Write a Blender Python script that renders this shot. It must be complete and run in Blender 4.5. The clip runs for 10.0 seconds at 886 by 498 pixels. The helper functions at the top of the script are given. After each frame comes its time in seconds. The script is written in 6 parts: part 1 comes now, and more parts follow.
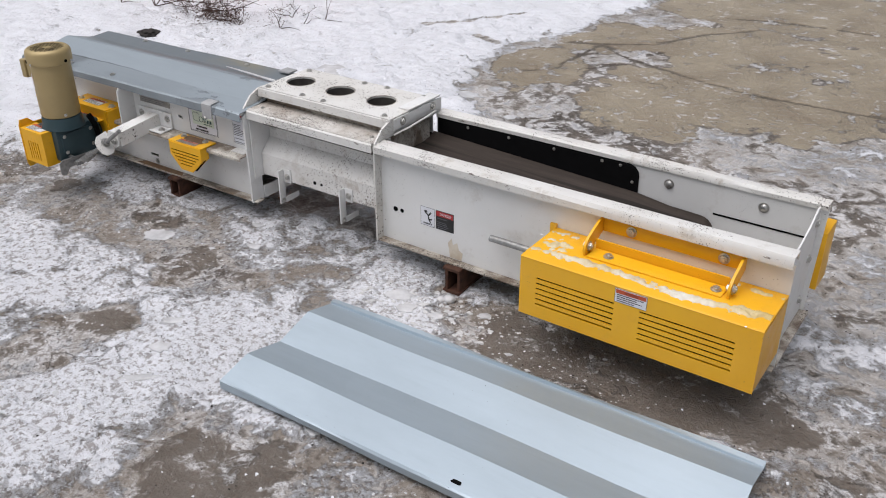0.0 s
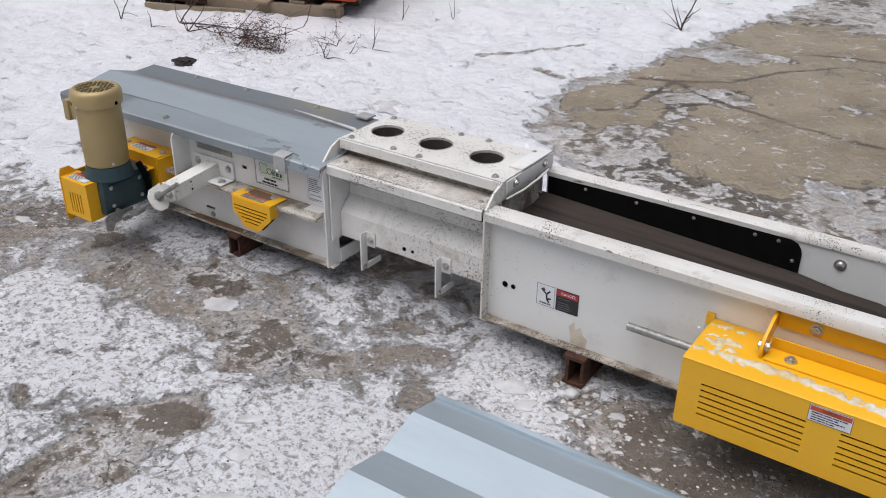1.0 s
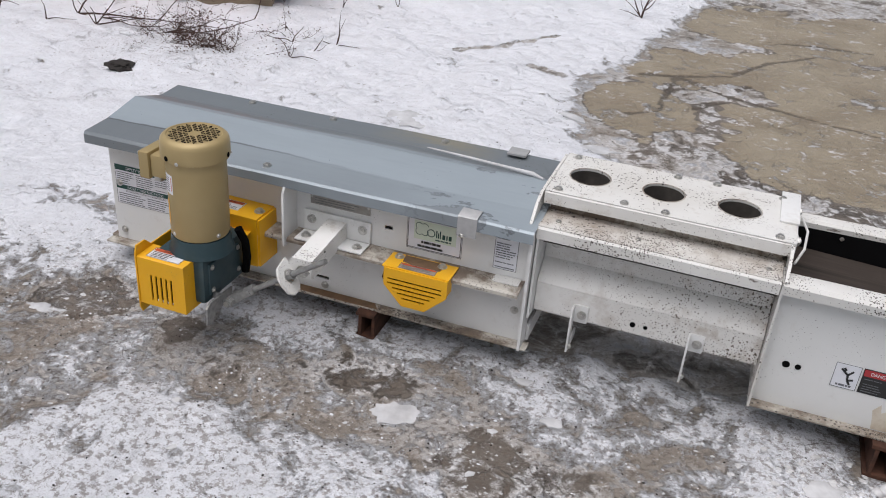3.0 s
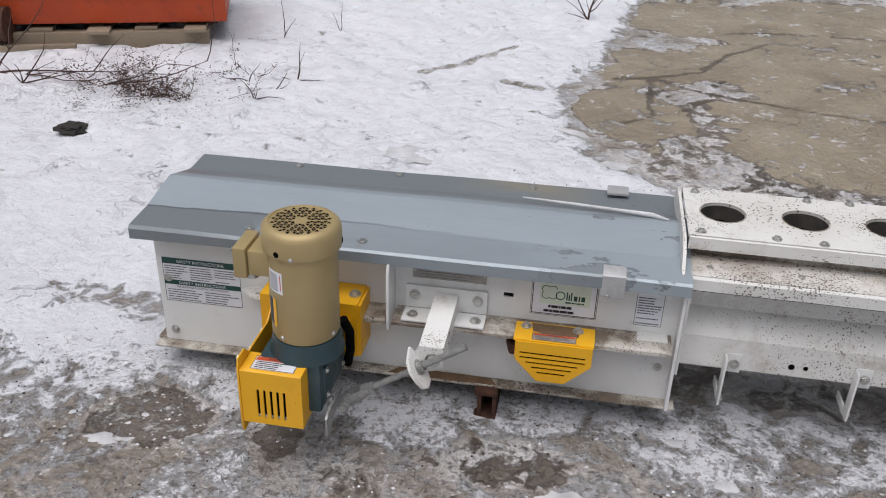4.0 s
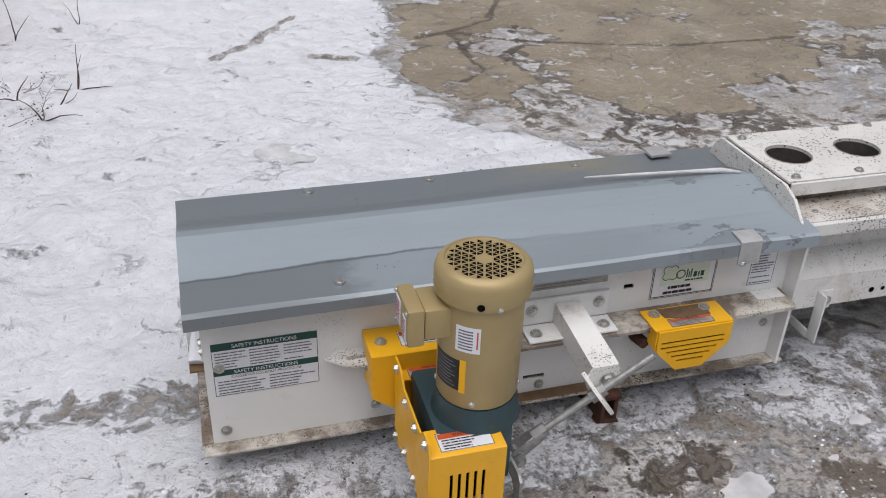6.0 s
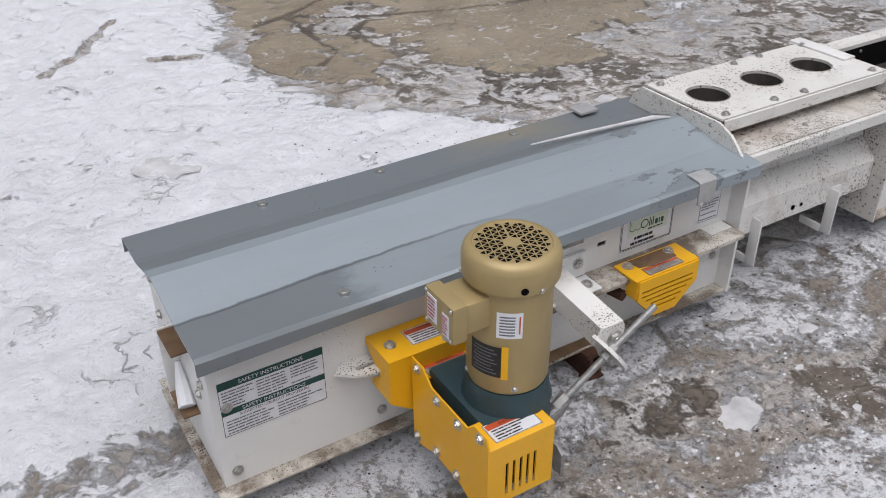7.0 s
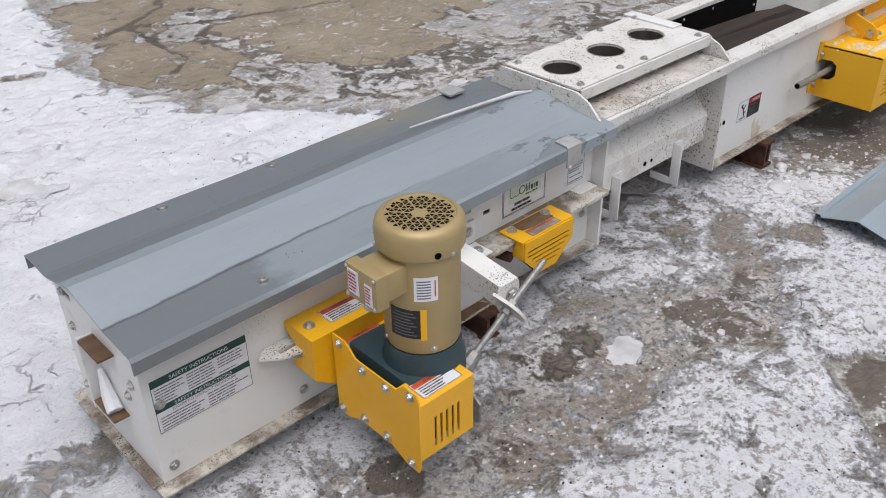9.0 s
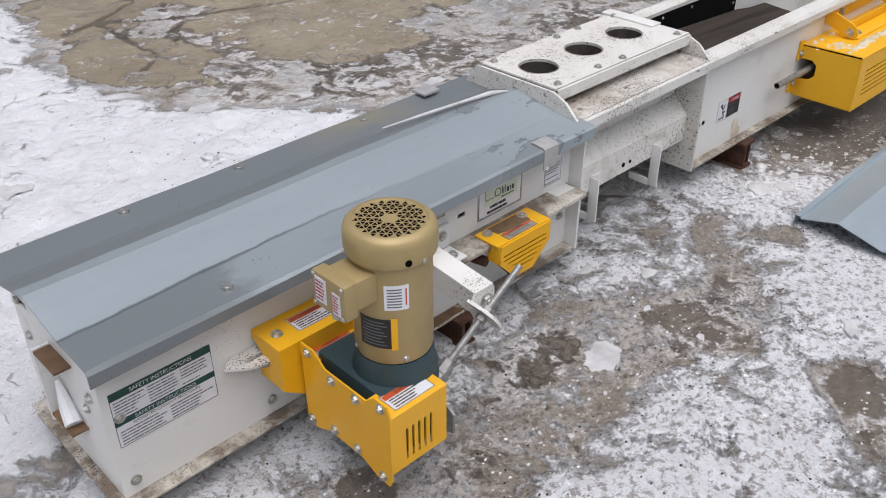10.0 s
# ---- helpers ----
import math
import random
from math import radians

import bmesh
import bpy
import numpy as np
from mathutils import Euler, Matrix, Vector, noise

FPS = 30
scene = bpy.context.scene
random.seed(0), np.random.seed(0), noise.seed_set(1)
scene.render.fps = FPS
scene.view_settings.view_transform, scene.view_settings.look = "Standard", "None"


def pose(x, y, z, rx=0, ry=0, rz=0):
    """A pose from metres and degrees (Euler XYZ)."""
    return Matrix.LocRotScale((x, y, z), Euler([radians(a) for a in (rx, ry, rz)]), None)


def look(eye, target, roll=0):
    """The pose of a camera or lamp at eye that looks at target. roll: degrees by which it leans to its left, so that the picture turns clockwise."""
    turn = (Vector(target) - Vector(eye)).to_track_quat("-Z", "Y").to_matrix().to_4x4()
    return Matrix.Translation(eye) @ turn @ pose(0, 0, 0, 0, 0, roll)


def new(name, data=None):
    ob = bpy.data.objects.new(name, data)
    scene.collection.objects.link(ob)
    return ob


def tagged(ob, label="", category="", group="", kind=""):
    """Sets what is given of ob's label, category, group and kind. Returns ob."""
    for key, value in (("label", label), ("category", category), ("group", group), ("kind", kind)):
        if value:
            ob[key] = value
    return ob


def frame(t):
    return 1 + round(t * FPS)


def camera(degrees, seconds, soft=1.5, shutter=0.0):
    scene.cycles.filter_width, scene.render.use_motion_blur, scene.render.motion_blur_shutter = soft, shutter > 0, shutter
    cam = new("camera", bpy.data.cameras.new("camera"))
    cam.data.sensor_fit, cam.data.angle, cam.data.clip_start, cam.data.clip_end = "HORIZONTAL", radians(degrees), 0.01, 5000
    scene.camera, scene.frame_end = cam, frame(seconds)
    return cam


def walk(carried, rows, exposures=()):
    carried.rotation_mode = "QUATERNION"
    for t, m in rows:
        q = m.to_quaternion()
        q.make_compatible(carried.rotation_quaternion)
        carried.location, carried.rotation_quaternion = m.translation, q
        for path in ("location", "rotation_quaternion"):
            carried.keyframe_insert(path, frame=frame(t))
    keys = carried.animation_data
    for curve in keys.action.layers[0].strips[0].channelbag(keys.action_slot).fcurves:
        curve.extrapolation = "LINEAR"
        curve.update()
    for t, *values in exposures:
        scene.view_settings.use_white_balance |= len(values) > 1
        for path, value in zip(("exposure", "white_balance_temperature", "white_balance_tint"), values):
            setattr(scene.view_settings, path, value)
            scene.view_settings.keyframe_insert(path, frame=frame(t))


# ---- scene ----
cam = camera(52.8, 10.0, soft=1.0)
PATH = [
    (0, (-0.065, -0.096, 1.712), (-1.057, 1.343, 0.74), -0.1),
    (0.5, (-0.342, 0.081, 1.685), (-1.35, 1.53, 0.744), 0.1),
    (1, (-0.67, 0.102, 1.661), (-1.665, 1.562, 0.724), 0.8),
    (1.5, (-1.02, 0.049, 1.659), (-1.942, 1.554, 0.718), 1.6),
    (2, (-1.367, 0.167, 1.608), (-2.185, 1.731, 0.667), 2.6),
    (2.5, (-1.767, 0.165, 1.575), (-2.452, 1.786, 0.625), 3.9),
    (3, (-2.154, 0.121, 1.579), (-2.701, 1.778, 0.601), 4.7),
    (3.2, (-2.299, 0.171, 1.554), (-2.821, 1.838, 0.579), 3.5),
    (4.3, (-3.051, 0.285, 1.56), (-3.234, 2.03, 0.601), 1.8),
    (4.5, (-3.154, 0.319, 1.542), (-3.284, 2.064, 0.572), 1.6),
    (5, (-3.396, 0.513, 1.489), (-3.45, 2.238, 0.479), 0.7),
    (5.5, (-3.683, 0.578, 1.475), (-3.456, 2.279, 0.449), 1.7),
    (5.7, (-3.809, 0.596, 1.478), (-3.448, 2.281, 0.464), 2.2),
    (6.8, (-4.181, 0.875, 1.464), (-3.415, 2.389, 0.405), 0.0),
    (7, (-4.273, 0.876, 1.477), (-3.396, 2.328, 0.418), -0.4),
    (7.5, (-4.398, 0.859, 1.487), (-3.371, 2.193, 0.406), -1.5),
    (8, (-4.429, 0.845, 1.501), (-3.343, 2.135, 0.425), -1.5),
    (8.5, (-4.448, 0.847, 1.491), (-3.326, 2.104, 0.413), -1.1),
    (9, (-4.451, 0.834, 1.513), (-3.308, 2.078, 0.444), -0.8),
    (9.5, (-4.434, 0.86, 1.501), (-3.271, 2.084, 0.428), -0.2),
    (10, (-4.396, 0.867, 1.496), (-3.224, 2.079, 0.42), -0.1),
]
walk(cam, [(t, look(eye, target, roll)) for t, eye, target, roll in PATH],
     exposures=[(0.0, 0.0), (1.0, -0.07), (3.0, -0.05), (5.0, -0.12), (7.0, -0.07), (8.0, -0.02), (10.0, 0.05)])

# ---------------------------------------------------------------- light: a bright, evenly overcast winter sky
world = bpy.data.worlds.new("overcast_sky")
scene.world = world
world.use_nodes = True
wn, wl = world.node_tree.nodes, world.node_tree.links
wn.clear()
sky = wn.new("ShaderNodeTexSky")
sky.sky_type, sky.sun_disc = "NISHITA", False
sky.sun_elevation, sky.sun_rotation = radians(72), radians(200)
sky.air_density, sky.dust_density, sky.ozone_density = 1.0, 4.0, 1.0
hsv = wn.new("ShaderNodeHueSaturation")
hsv.inputs["Saturation"].default_value = 0.42
bg = wn.new("ShaderNodeBackground")
bg.inputs["Strength"].default_value = 0.075
wo = wn.new("ShaderNodeOutputWorld")
wl.new(sky.outputs["Color"], hsv.inputs["Color"])
wl.new(hsv.outputs["Color"], bg.inputs["Color"])
wl.new(bg.outputs["Background"], wo.inputs["Surface"])
sun = new("sun", bpy.data.lights.new("sun", "SUN"))
sun.data.energy, sun.data.angle, sun.data.color = 2.6, radians(70), (0.985, 0.962, 1.0)
sun.matrix_world = look((-0.5, -1.0, 4.2), (0, 0, 0))


# ---------------------------------------------------------------- materials
def material(name):
    m = bpy.data.materials.new(name)
    m.use_nodes = True
    nt = m.node_tree
    return m, nt, nt.nodes["Principled BSDF"]


def node(nt, kind, **values):
    n = nt.nodes.new(kind)
    for k, v in values.items():
        n.inputs[k.replace("_", " ")].default_value = v
    return n


def coords(nt):
    return nt.nodes.new("ShaderNodeNewGeometry").outputs["Position"]


def noise_tex(nt, scale, detail=4.0, rough=0.6, stretch=None, vec=None):
    n = nt.nodes.new("ShaderNodeTexNoise")
    n.inputs["Scale"].default_value, n.inputs["Detail"].default_value, n.inputs["Roughness"].default_value = scale, detail, rough
    src = vec or coords(nt)
    if stretch:
        mp = nt.nodes.new("ShaderNodeMapping")
        mp.inputs["Scale"].default_value = stretch
        nt.links.new(src, mp.inputs["Vector"])
        src = mp.outputs["Vector"]
    nt.links.new(src, n.inputs["Vector"])
    return n.outputs["Fac"]


def ramp(nt, fac, a, b, lo=0.0, hi=1.0):
    n = nt.nodes.new("ShaderNodeMapRange")
    n.inputs["From Min"].default_value, n.inputs["From Max"].default_value = a, b
    n.inputs["To Min"].default_value, n.inputs["To Max"].default_value = lo, hi
    nt.links.new(fac, n.inputs["Value"])
    return n.outputs["Result"]


def mathn(nt, op, a, b):
    n = nt.nodes.new("ShaderNodeMath")
    n.operation = op
    for k, v in enumerate((a, b)):
        if isinstance(v, (int, float)):
            n.inputs[k].default_value = v
        else:
            nt.links.new(v, n.inputs[k])
    return n.outputs[0]


def mix(nt, fac, a, b):
    n = nt.nodes.new("ShaderNodeMix")
    n.data_type = "RGBA"
    for k, v in ((0, fac), (6, a), (7, b)):
        if isinstance(v, (int, float)):
            n.inputs[k].default_value = v
        elif isinstance(v, tuple):
            n.inputs[k].default_value = (*v, 1)
        else:
            nt.links.new(v, n.inputs[k])
    return n.outputs[2]


def bump(nt, bsdf, height, strength, distance=0.01):
    n = nt.nodes.new("ShaderNodeBump")
    n.inputs["Strength"].default_value, n.inputs["Distance"].default_value = strength, distance
    nt.links.new(height, n.inputs["Height"])
    nt.links.new(n.outputs["Normal"], bsdf.inputs["Normal"])


def speckles(nt, scale, size, patch_scale, a, b):
    """Small round spatters, denser where a broad noise is high."""
    v = nt.nodes.new("ShaderNodeTexVoronoi")
    v.inputs["Scale"].default_value = scale
    nt.links.new(coords(nt), v.inputs["Vector"])
    dense = ramp(nt, noise_tex(nt, patch_scale, 3), a, b, 0.0, size)
    return mathn(nt, "LESS_THAN", v.outputs["Distance"], dense)


def painted(name, col, worn, rough=0.45, speck=0.28, dirt=0.5, speck_col=(0.07, 0.055, 0.045), dirt_col=(0.36, 0.30, 0.23), metal=0.0, amount=(0.46, 0.72), grime=(0.56, 0.74), chips=0.0):
    m, nt, b = material(name)
    c = mix(nt, ramp(nt, noise_tex(nt, 3.0, 5), 0.35, 0.7), col, worn)
    c = mix(nt, ramp(nt, noise_tex(nt, 9.0, 8, 0.72), grime[0], grime[1], 0.0, dirt), c, dirt_col)
    if chips:
        c = mix(nt, ramp(nt, noise_tex(nt, 34.0, 7, 0.72, (0.3, 1.0, 1.0)), 0.625, 0.65, 0.0, chips), c, (0.13, 0.10, 0.08))
    if speck:
        c = mix(nt, speckles(nt, 165.0, speck, 5.0, *amount), c, speck_col)
        c = mix(nt, speckles(nt, 75.0, speck * 0.7, 3.0, *amount), c, speck_col)
    nt.links.new(c, b.inputs["Base Color"])
    nt.links.new(ramp(nt, noise_tex(nt, 14.0, 6), 0.3, 0.7, rough - 0.1, rough + 0.18), b.inputs["Roughness"])
    b.inputs["Metallic"].default_value = metal
    bump(nt, b, noise_tex(nt, 60.0, 5), 0.12, 0.004)
    return m


def plain(name, col, rough=0.5, metal=0.0, vary=0.25, scale=25.0):
    m, nt, b = material(name)
    dark = tuple(v * (1 - vary) for v in col)
    nt.links.new(mix(nt, ramp(nt, noise_tex(nt, scale, 6), 0.3, 0.7), dark, col), b.inputs["Base Color"])
    b.inputs["Roughness"].default_value, b.inputs["Metallic"].default_value = rough, metal
    bump(nt, b, noise_tex(nt, scale * 5, 4), 0.15, 0.003)
    return m


WHITE = painted("white_paint", (0.77, 0.77, 0.76), (0.71, 0.71, 0.69), dirt=0.35, speck=0.22, amount=(0.5, 0.75))
WHITE_DIRTY = painted("spattered_white_paint", (0.75, 0.745, 0.72), (0.62, 0.60, 0.56), dirt=0.8, speck=0.33, amount=(0.40, 0.66), chips=0.85)
SPATTER = painted("mud_spattered_paint", (0.66, 0.645, 0.61), (0.50, 0.47, 0.43), dirt=0.85, speck=0.36, amount=(0.33, 0.58), dirt_col=(0.26, 0.20, 0.15), grime=(0.42, 0.66))
WHITE_GRIMY = painted("grimy_white_paint", (0.60, 0.57, 0.51), (0.44, 0.40, 0.34), dirt=0.92, speck=0.36, amount=(0.35, 0.6), dirt_col=(0.14, 0.10, 0.07), grime=(0.42, 0.57))
YELLOW = painted("yellow_paint", (0.85, 0.455, 0.012), (0.80, 0.40, 0.01), rough=0.38, speck=0.2, dirt=0.25, dirt_col=(0.5, 0.27, 0.03), amount=(0.5, 0.8))
SLUSH = painted("thin_yellowish_slush", (0.70, 0.68, 0.63), (0.60, 0.47, 0.20), rough=0.4, speck=0.0, dirt=0.6, dirt_col=(0.50, 0.33, 0.08), grime=(0.44, 0.60))
BEIGE = painted("gold_beige_enamel", (0.43, 0.33, 0.16), (0.37, 0.28, 0.13), rough=0.42, speck=0.0, dirt=0.12, dirt_col=(0.25, 0.2, 0.12), metal=0.25)
TEAL = painted("dark_teal_enamel", (0.018, 0.045, 0.055), (0.03, 0.06, 0.07), rough=0.38, speck=0.0, dirt=0.25, dirt_col=(0.12, 0.12, 0.11))
ORANGE = painted("rusty_orange_paint", (0.50, 0.065, 0.010), (0.40, 0.048, 0.009), rough=0.5, speck=0.0, dirt=0.8, dirt_col=(0.08, 0.03, 0.02))
RUST = plain("rusted_steel", (0.10, 0.04, 0.022), 0.85, 0.0, 0.7, 30.0)
RUST_WASH = plain("brown_rusty_grime", (0.20, 0.12, 0.065), 0.85, 0.0, 0.5, 20.0)
STAIN = painted("rust_washed_white", (0.70, 0.66, 0.58), (0.60, 0.52, 0.41), dirt=0.6, speck=0.0, dirt_col=(0.42, 0.31, 0.20), grime=(0.45, 0.62))
ZINC = plain("zinc_plated_steel", (0.66, 0.65, 0.62), 0.34, 0.85, 0.35, 60.0)
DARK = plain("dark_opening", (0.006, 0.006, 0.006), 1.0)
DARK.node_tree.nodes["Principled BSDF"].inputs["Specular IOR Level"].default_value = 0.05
RUBBER = plain("black_rubber", (0.005, 0.005, 0.0055), 0.9, 0.0, 0.4, 20.0)
RUBBER.node_tree.nodes["Principled BSDF"].inputs["Specular IOR Level"].default_value = 0.12
GREY_ICE = plain("dirty_grey_ice", (0.66, 0.66, 0.67), 0.35, 0.0, 0.38, 14.0)
STEEL = plain("dull_grey_steel", (0.40, 0.40, 0.39), 0.45, 0.6, 0.4, 60.0)
WOOD = painted("weathered_wood", (0.30, 0.24, 0.17), (0.22, 0.17, 0.12), rough=0.8, speck=0.0, dirt=0.5, dirt_col=(0.12, 0.09, 0.065))
BARK = plain("dry_brown_stem", (0.075, 0.045, 0.035), 0.9, 0.0, 0.4, 60.0)
SEED = plain("dry_seed_heads", (0.11, 0.06, 0.045), 0.95, 0.0, 0.5, 80.0)
SOIL = plain("dark_soil", (0.035, 0.03, 0.027), 0.95, 0.0, 0.5, 40.0)
INK = plain("black_ink", (0.02, 0.02, 0.02), 0.5)
GREY_INK = plain("grey_print", (0.16, 0.165, 0.18), 0.5)
STICKER = plain("white_sticker", (0.78, 0.79, 0.83), 0.4, 0.0, 0.08)
STICKER_DIRTY = plain("grimy_sticker", (0.50, 0.42, 0.36), 0.6, 0.0, 0.5, 40.0)
GREEN = plain("dark_green_print", (0.012, 0.07, 0.055), 0.45)
PALE_GREEN = plain("pale_green_print", (0.66, 0.74, 0.62), 0.45, 0.0, 0.1)
REDORANGE = plain("orange_red_print", (0.62, 0.10, 0.03), 0.45)
RED = plain("red_print", (0.45, 0.03, 0.035), 0.45)
GREY_STEEL = plain("bare_grey_steel", (0.46, 0.46, 0.46), 0.5, 0.3, 0.2, 40.0)
# port walls: the dimness inside the ports is put into this dark colour
PORT_INSIDE = plain("shaded_port_wall", (0.085, 0.075, 0.065), 0.8, 0.0, 0.5, 30.0)
PLATE = plain("dull_aluminium", (0.40, 0.38, 0.35), 0.5, 0.4, 0.3, 50.0)


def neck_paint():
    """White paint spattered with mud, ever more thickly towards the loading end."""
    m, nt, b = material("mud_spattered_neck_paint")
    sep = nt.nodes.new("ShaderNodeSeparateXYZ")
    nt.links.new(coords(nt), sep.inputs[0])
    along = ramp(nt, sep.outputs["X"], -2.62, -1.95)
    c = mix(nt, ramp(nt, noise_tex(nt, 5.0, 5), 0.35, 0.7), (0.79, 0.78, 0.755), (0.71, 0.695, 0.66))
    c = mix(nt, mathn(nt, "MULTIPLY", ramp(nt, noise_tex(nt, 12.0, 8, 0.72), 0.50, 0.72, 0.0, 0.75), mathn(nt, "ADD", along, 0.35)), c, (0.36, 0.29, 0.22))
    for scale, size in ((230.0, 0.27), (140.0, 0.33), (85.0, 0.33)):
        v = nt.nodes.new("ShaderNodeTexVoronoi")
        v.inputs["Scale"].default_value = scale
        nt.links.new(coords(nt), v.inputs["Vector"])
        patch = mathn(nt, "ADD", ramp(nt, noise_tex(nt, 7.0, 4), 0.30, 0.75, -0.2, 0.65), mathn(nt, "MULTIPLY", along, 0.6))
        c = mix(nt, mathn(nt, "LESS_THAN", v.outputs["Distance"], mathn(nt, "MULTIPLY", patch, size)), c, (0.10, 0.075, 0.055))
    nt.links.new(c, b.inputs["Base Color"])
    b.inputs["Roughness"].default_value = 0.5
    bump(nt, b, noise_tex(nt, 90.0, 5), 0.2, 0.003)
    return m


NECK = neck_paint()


def galvanised(name, col, wet, wet_edge, strips=False):
    """Zinc sheet: faint blotches, scratches along the length and damp patches with a hard edge."""
    m, nt, b = material(name)
    c = mix(nt, ramp(nt, noise_tex(nt, 5.0, 6, 0.65, (0.35, 1.4, 1.0)), 0.3, 0.7), col, tuple(v * 0.88 for v in col))
    grain = noise_tex(nt, 40.0, 5, 0.7, (0.08, 1.0, 1.0))
    c = mix(nt, ramp(nt, grain, 0.55, 0.8, 0.0, 0.3), c, tuple(v * 0.75 for v in col))
    damp = ramp(nt, noise_tex(nt, 2.3, 6, 0.6, (0.45, 2.2, 1.0)), wet_edge, wet_edge + 0.02, 0.0, 0.75)
    if strips:
        # damp runs along the front fold and over the back slope, with ragged drying edges
        sep = nt.nodes.new("ShaderNodeSeparateXYZ")
        nt.links.new(coords(nt), sep.inputs[0])
        rag = mathn(nt, "MULTIPLY", mathn(nt, "SUBTRACT", noise_tex(nt, 6.0, 7, 0.65, (0.5, 1.0, 1.0)), 0.5), 0.038)
        yy = mathn(nt, "ADD", sep.outputs["Y"], rag)
        front = mathn(nt, "MULTIPLY", ramp(nt, yy, 2.277, 2.274), mathn(nt, "ADD", ramp(nt, mathn(nt, "ADD", sep.outputs["X"], mathn(nt, "MULTIPLY", rag, 14.0)), -3.62, -3.68, 0.0, 0.65), ramp(nt, sep.outputs["X"], -2.75, -3.1, 0.0, 0.35)))
        back = ramp(nt, yy, 2.462, 2.466)
        damp = mathn(nt, "MULTIPLY", mathn(nt, "MAXIMUM", mathn(nt, "MAXIMUM", front, back), mathn(nt, "MULTIPLY", damp, 0.6)), 0.8)
    c = mix(nt, damp, c, wet)
    if strips:
        # the thin dark tide line that the drying damp leaves, and a rusty-yellow stain on the back slope
        tide = mathn(nt, "MULTIPLY", mathn(nt, "MULTIPLY", ramp(nt, yy, 2.270, 2.274), ramp(nt, yy, 2.281, 2.277)), ramp(nt, sep.outputs["X"], -3.15, -3.55, 0.0, 0.7))
        c = mix(nt, tide, c, (0.07, 0.075, 0.08))
        spot = mathn(nt, "MULTIPLY", mathn(nt, "MULTIPLY", ramp(nt, sep.outputs["X"], -3.25, -3.05), ramp(nt, sep.outputs["X"], -2.80, -2.95)), ramp(nt, sep.outputs["Y"], 2.54, 2.57))
        c = mix(nt, mathn(nt, "MULTIPLY", spot, ramp(nt, noise_tex(nt, 9.0, 6, 0.7, (0.4, 1.4, 1.0)), 0.42, 0.62, 0.0, 0.55)), c, (0.36, 0.31, 0.20))
        pool = noise_tex(nt, 5.5, 6, 0.62, (0.7, 1.5, 1.0))
        near_clamp = mathn(nt, "MULTIPLY", ramp(nt, sep.outputs["X"], -2.98, -2.86), ramp(nt, sep.outputs["Y"], 2.60, 2.50))
        c = mix(nt, mathn(nt, "MULTIPLY", near_clamp, ramp(nt, pool, 0.545, 0.56, 0.0, 0.55)), c, wet)
        rim_ = mathn(nt, "MULTIPLY", ramp(nt, pool, 0.530, 0.545), ramp(nt, pool, 0.562, 0.55))
        c = mix(nt, mathn(nt, "MULTIPLY", near_clamp, mathn(nt, "MULTIPLY", rim_, 0.6)), c, (0.08, 0.085, 0.09))
    c = mix(nt, speckles(nt, 60.0, 0.18, 3.0, 0.5, 0.8), c, (0.06, 0.055, 0.05))
    nt.links.new(c, b.inputs["Base Color"])
    b.inputs["Metallic"].default_value = 0.35 if strips else 0.55
    nt.links.new(ramp(nt, damp, 0.0, 0.75, 0.5, 0.36), b.inputs["Roughness"])
    bump(nt, b, noise_tex(nt, 7.0, 4), 0.06, 0.01)
    return m


GALV = galvanised("galvanised_sheet", (0.43, 0.505, 0.56), (0.34, 0.39, 0.425), 0.66)
GALV_COVER = galvanised("damp_galvanised_sheet", (0.35, 0.40, 0.435), (0.19, 0.207, 0.218), 0.62, True)


def belt_material():
    m, nt, b = material("worn_conveyor_belt")
    c = mix(nt, ramp(nt, noise_tex(nt, 9.0, 6, 0.7, (0.2, 2.0, 1.0)), 0.3, 0.7), (0.115, 0.088, 0.072), (0.055, 0.044, 0.038))
    line = noise_tex(nt, 22.0, 3, 0.5, (0.02, 1.0, 0.4))
    c = mix(nt, ramp(nt, line, 0.58, 0.64, 0.0, 0.7), c, (0.02, 0.018, 0.016))
    nt.links.new(c, b.inputs["Base Color"])
    b.inputs["Roughness"].default_value = 0.75
    bump(nt, b, noise_tex(nt, 150.0, 4), 0.3, 0.003)
    return m


BELT = belt_material()


def snow_material():
    m, nt, b = material("packed_snow")
    c = mix(nt, ramp(nt, noise_tex(nt, 12.0, 7, 0.7), 0.35, 0.7), (0.84, 0.855, 0.90), (0.72, 0.725, 0.745))
    nt.links.new(c, b.inputs["Base Color"])
    b.inputs["Roughness"].default_value = 0.6
    bump(nt, b, noise_tex(nt, 80.0, 6), 0.4, 0.006)
    return m


SNOW = snow_material()


def ice_material():
    m, nt, b = material("grey_white_ice")
    c = mix(nt, ramp(nt, noise_tex(nt, 25.0, 6), 0.3, 0.7), (0.66, 0.66, 0.67), (0.50, 0.49, 0.48))
    nt.links.new(c, b.inputs["Base Color"])
    b.inputs["Roughness"].default_value = 0.35
    bump(nt, b, noise_tex(nt, 90.0, 5), 0.3, 0.004)
    return m


ICE = ice_material()


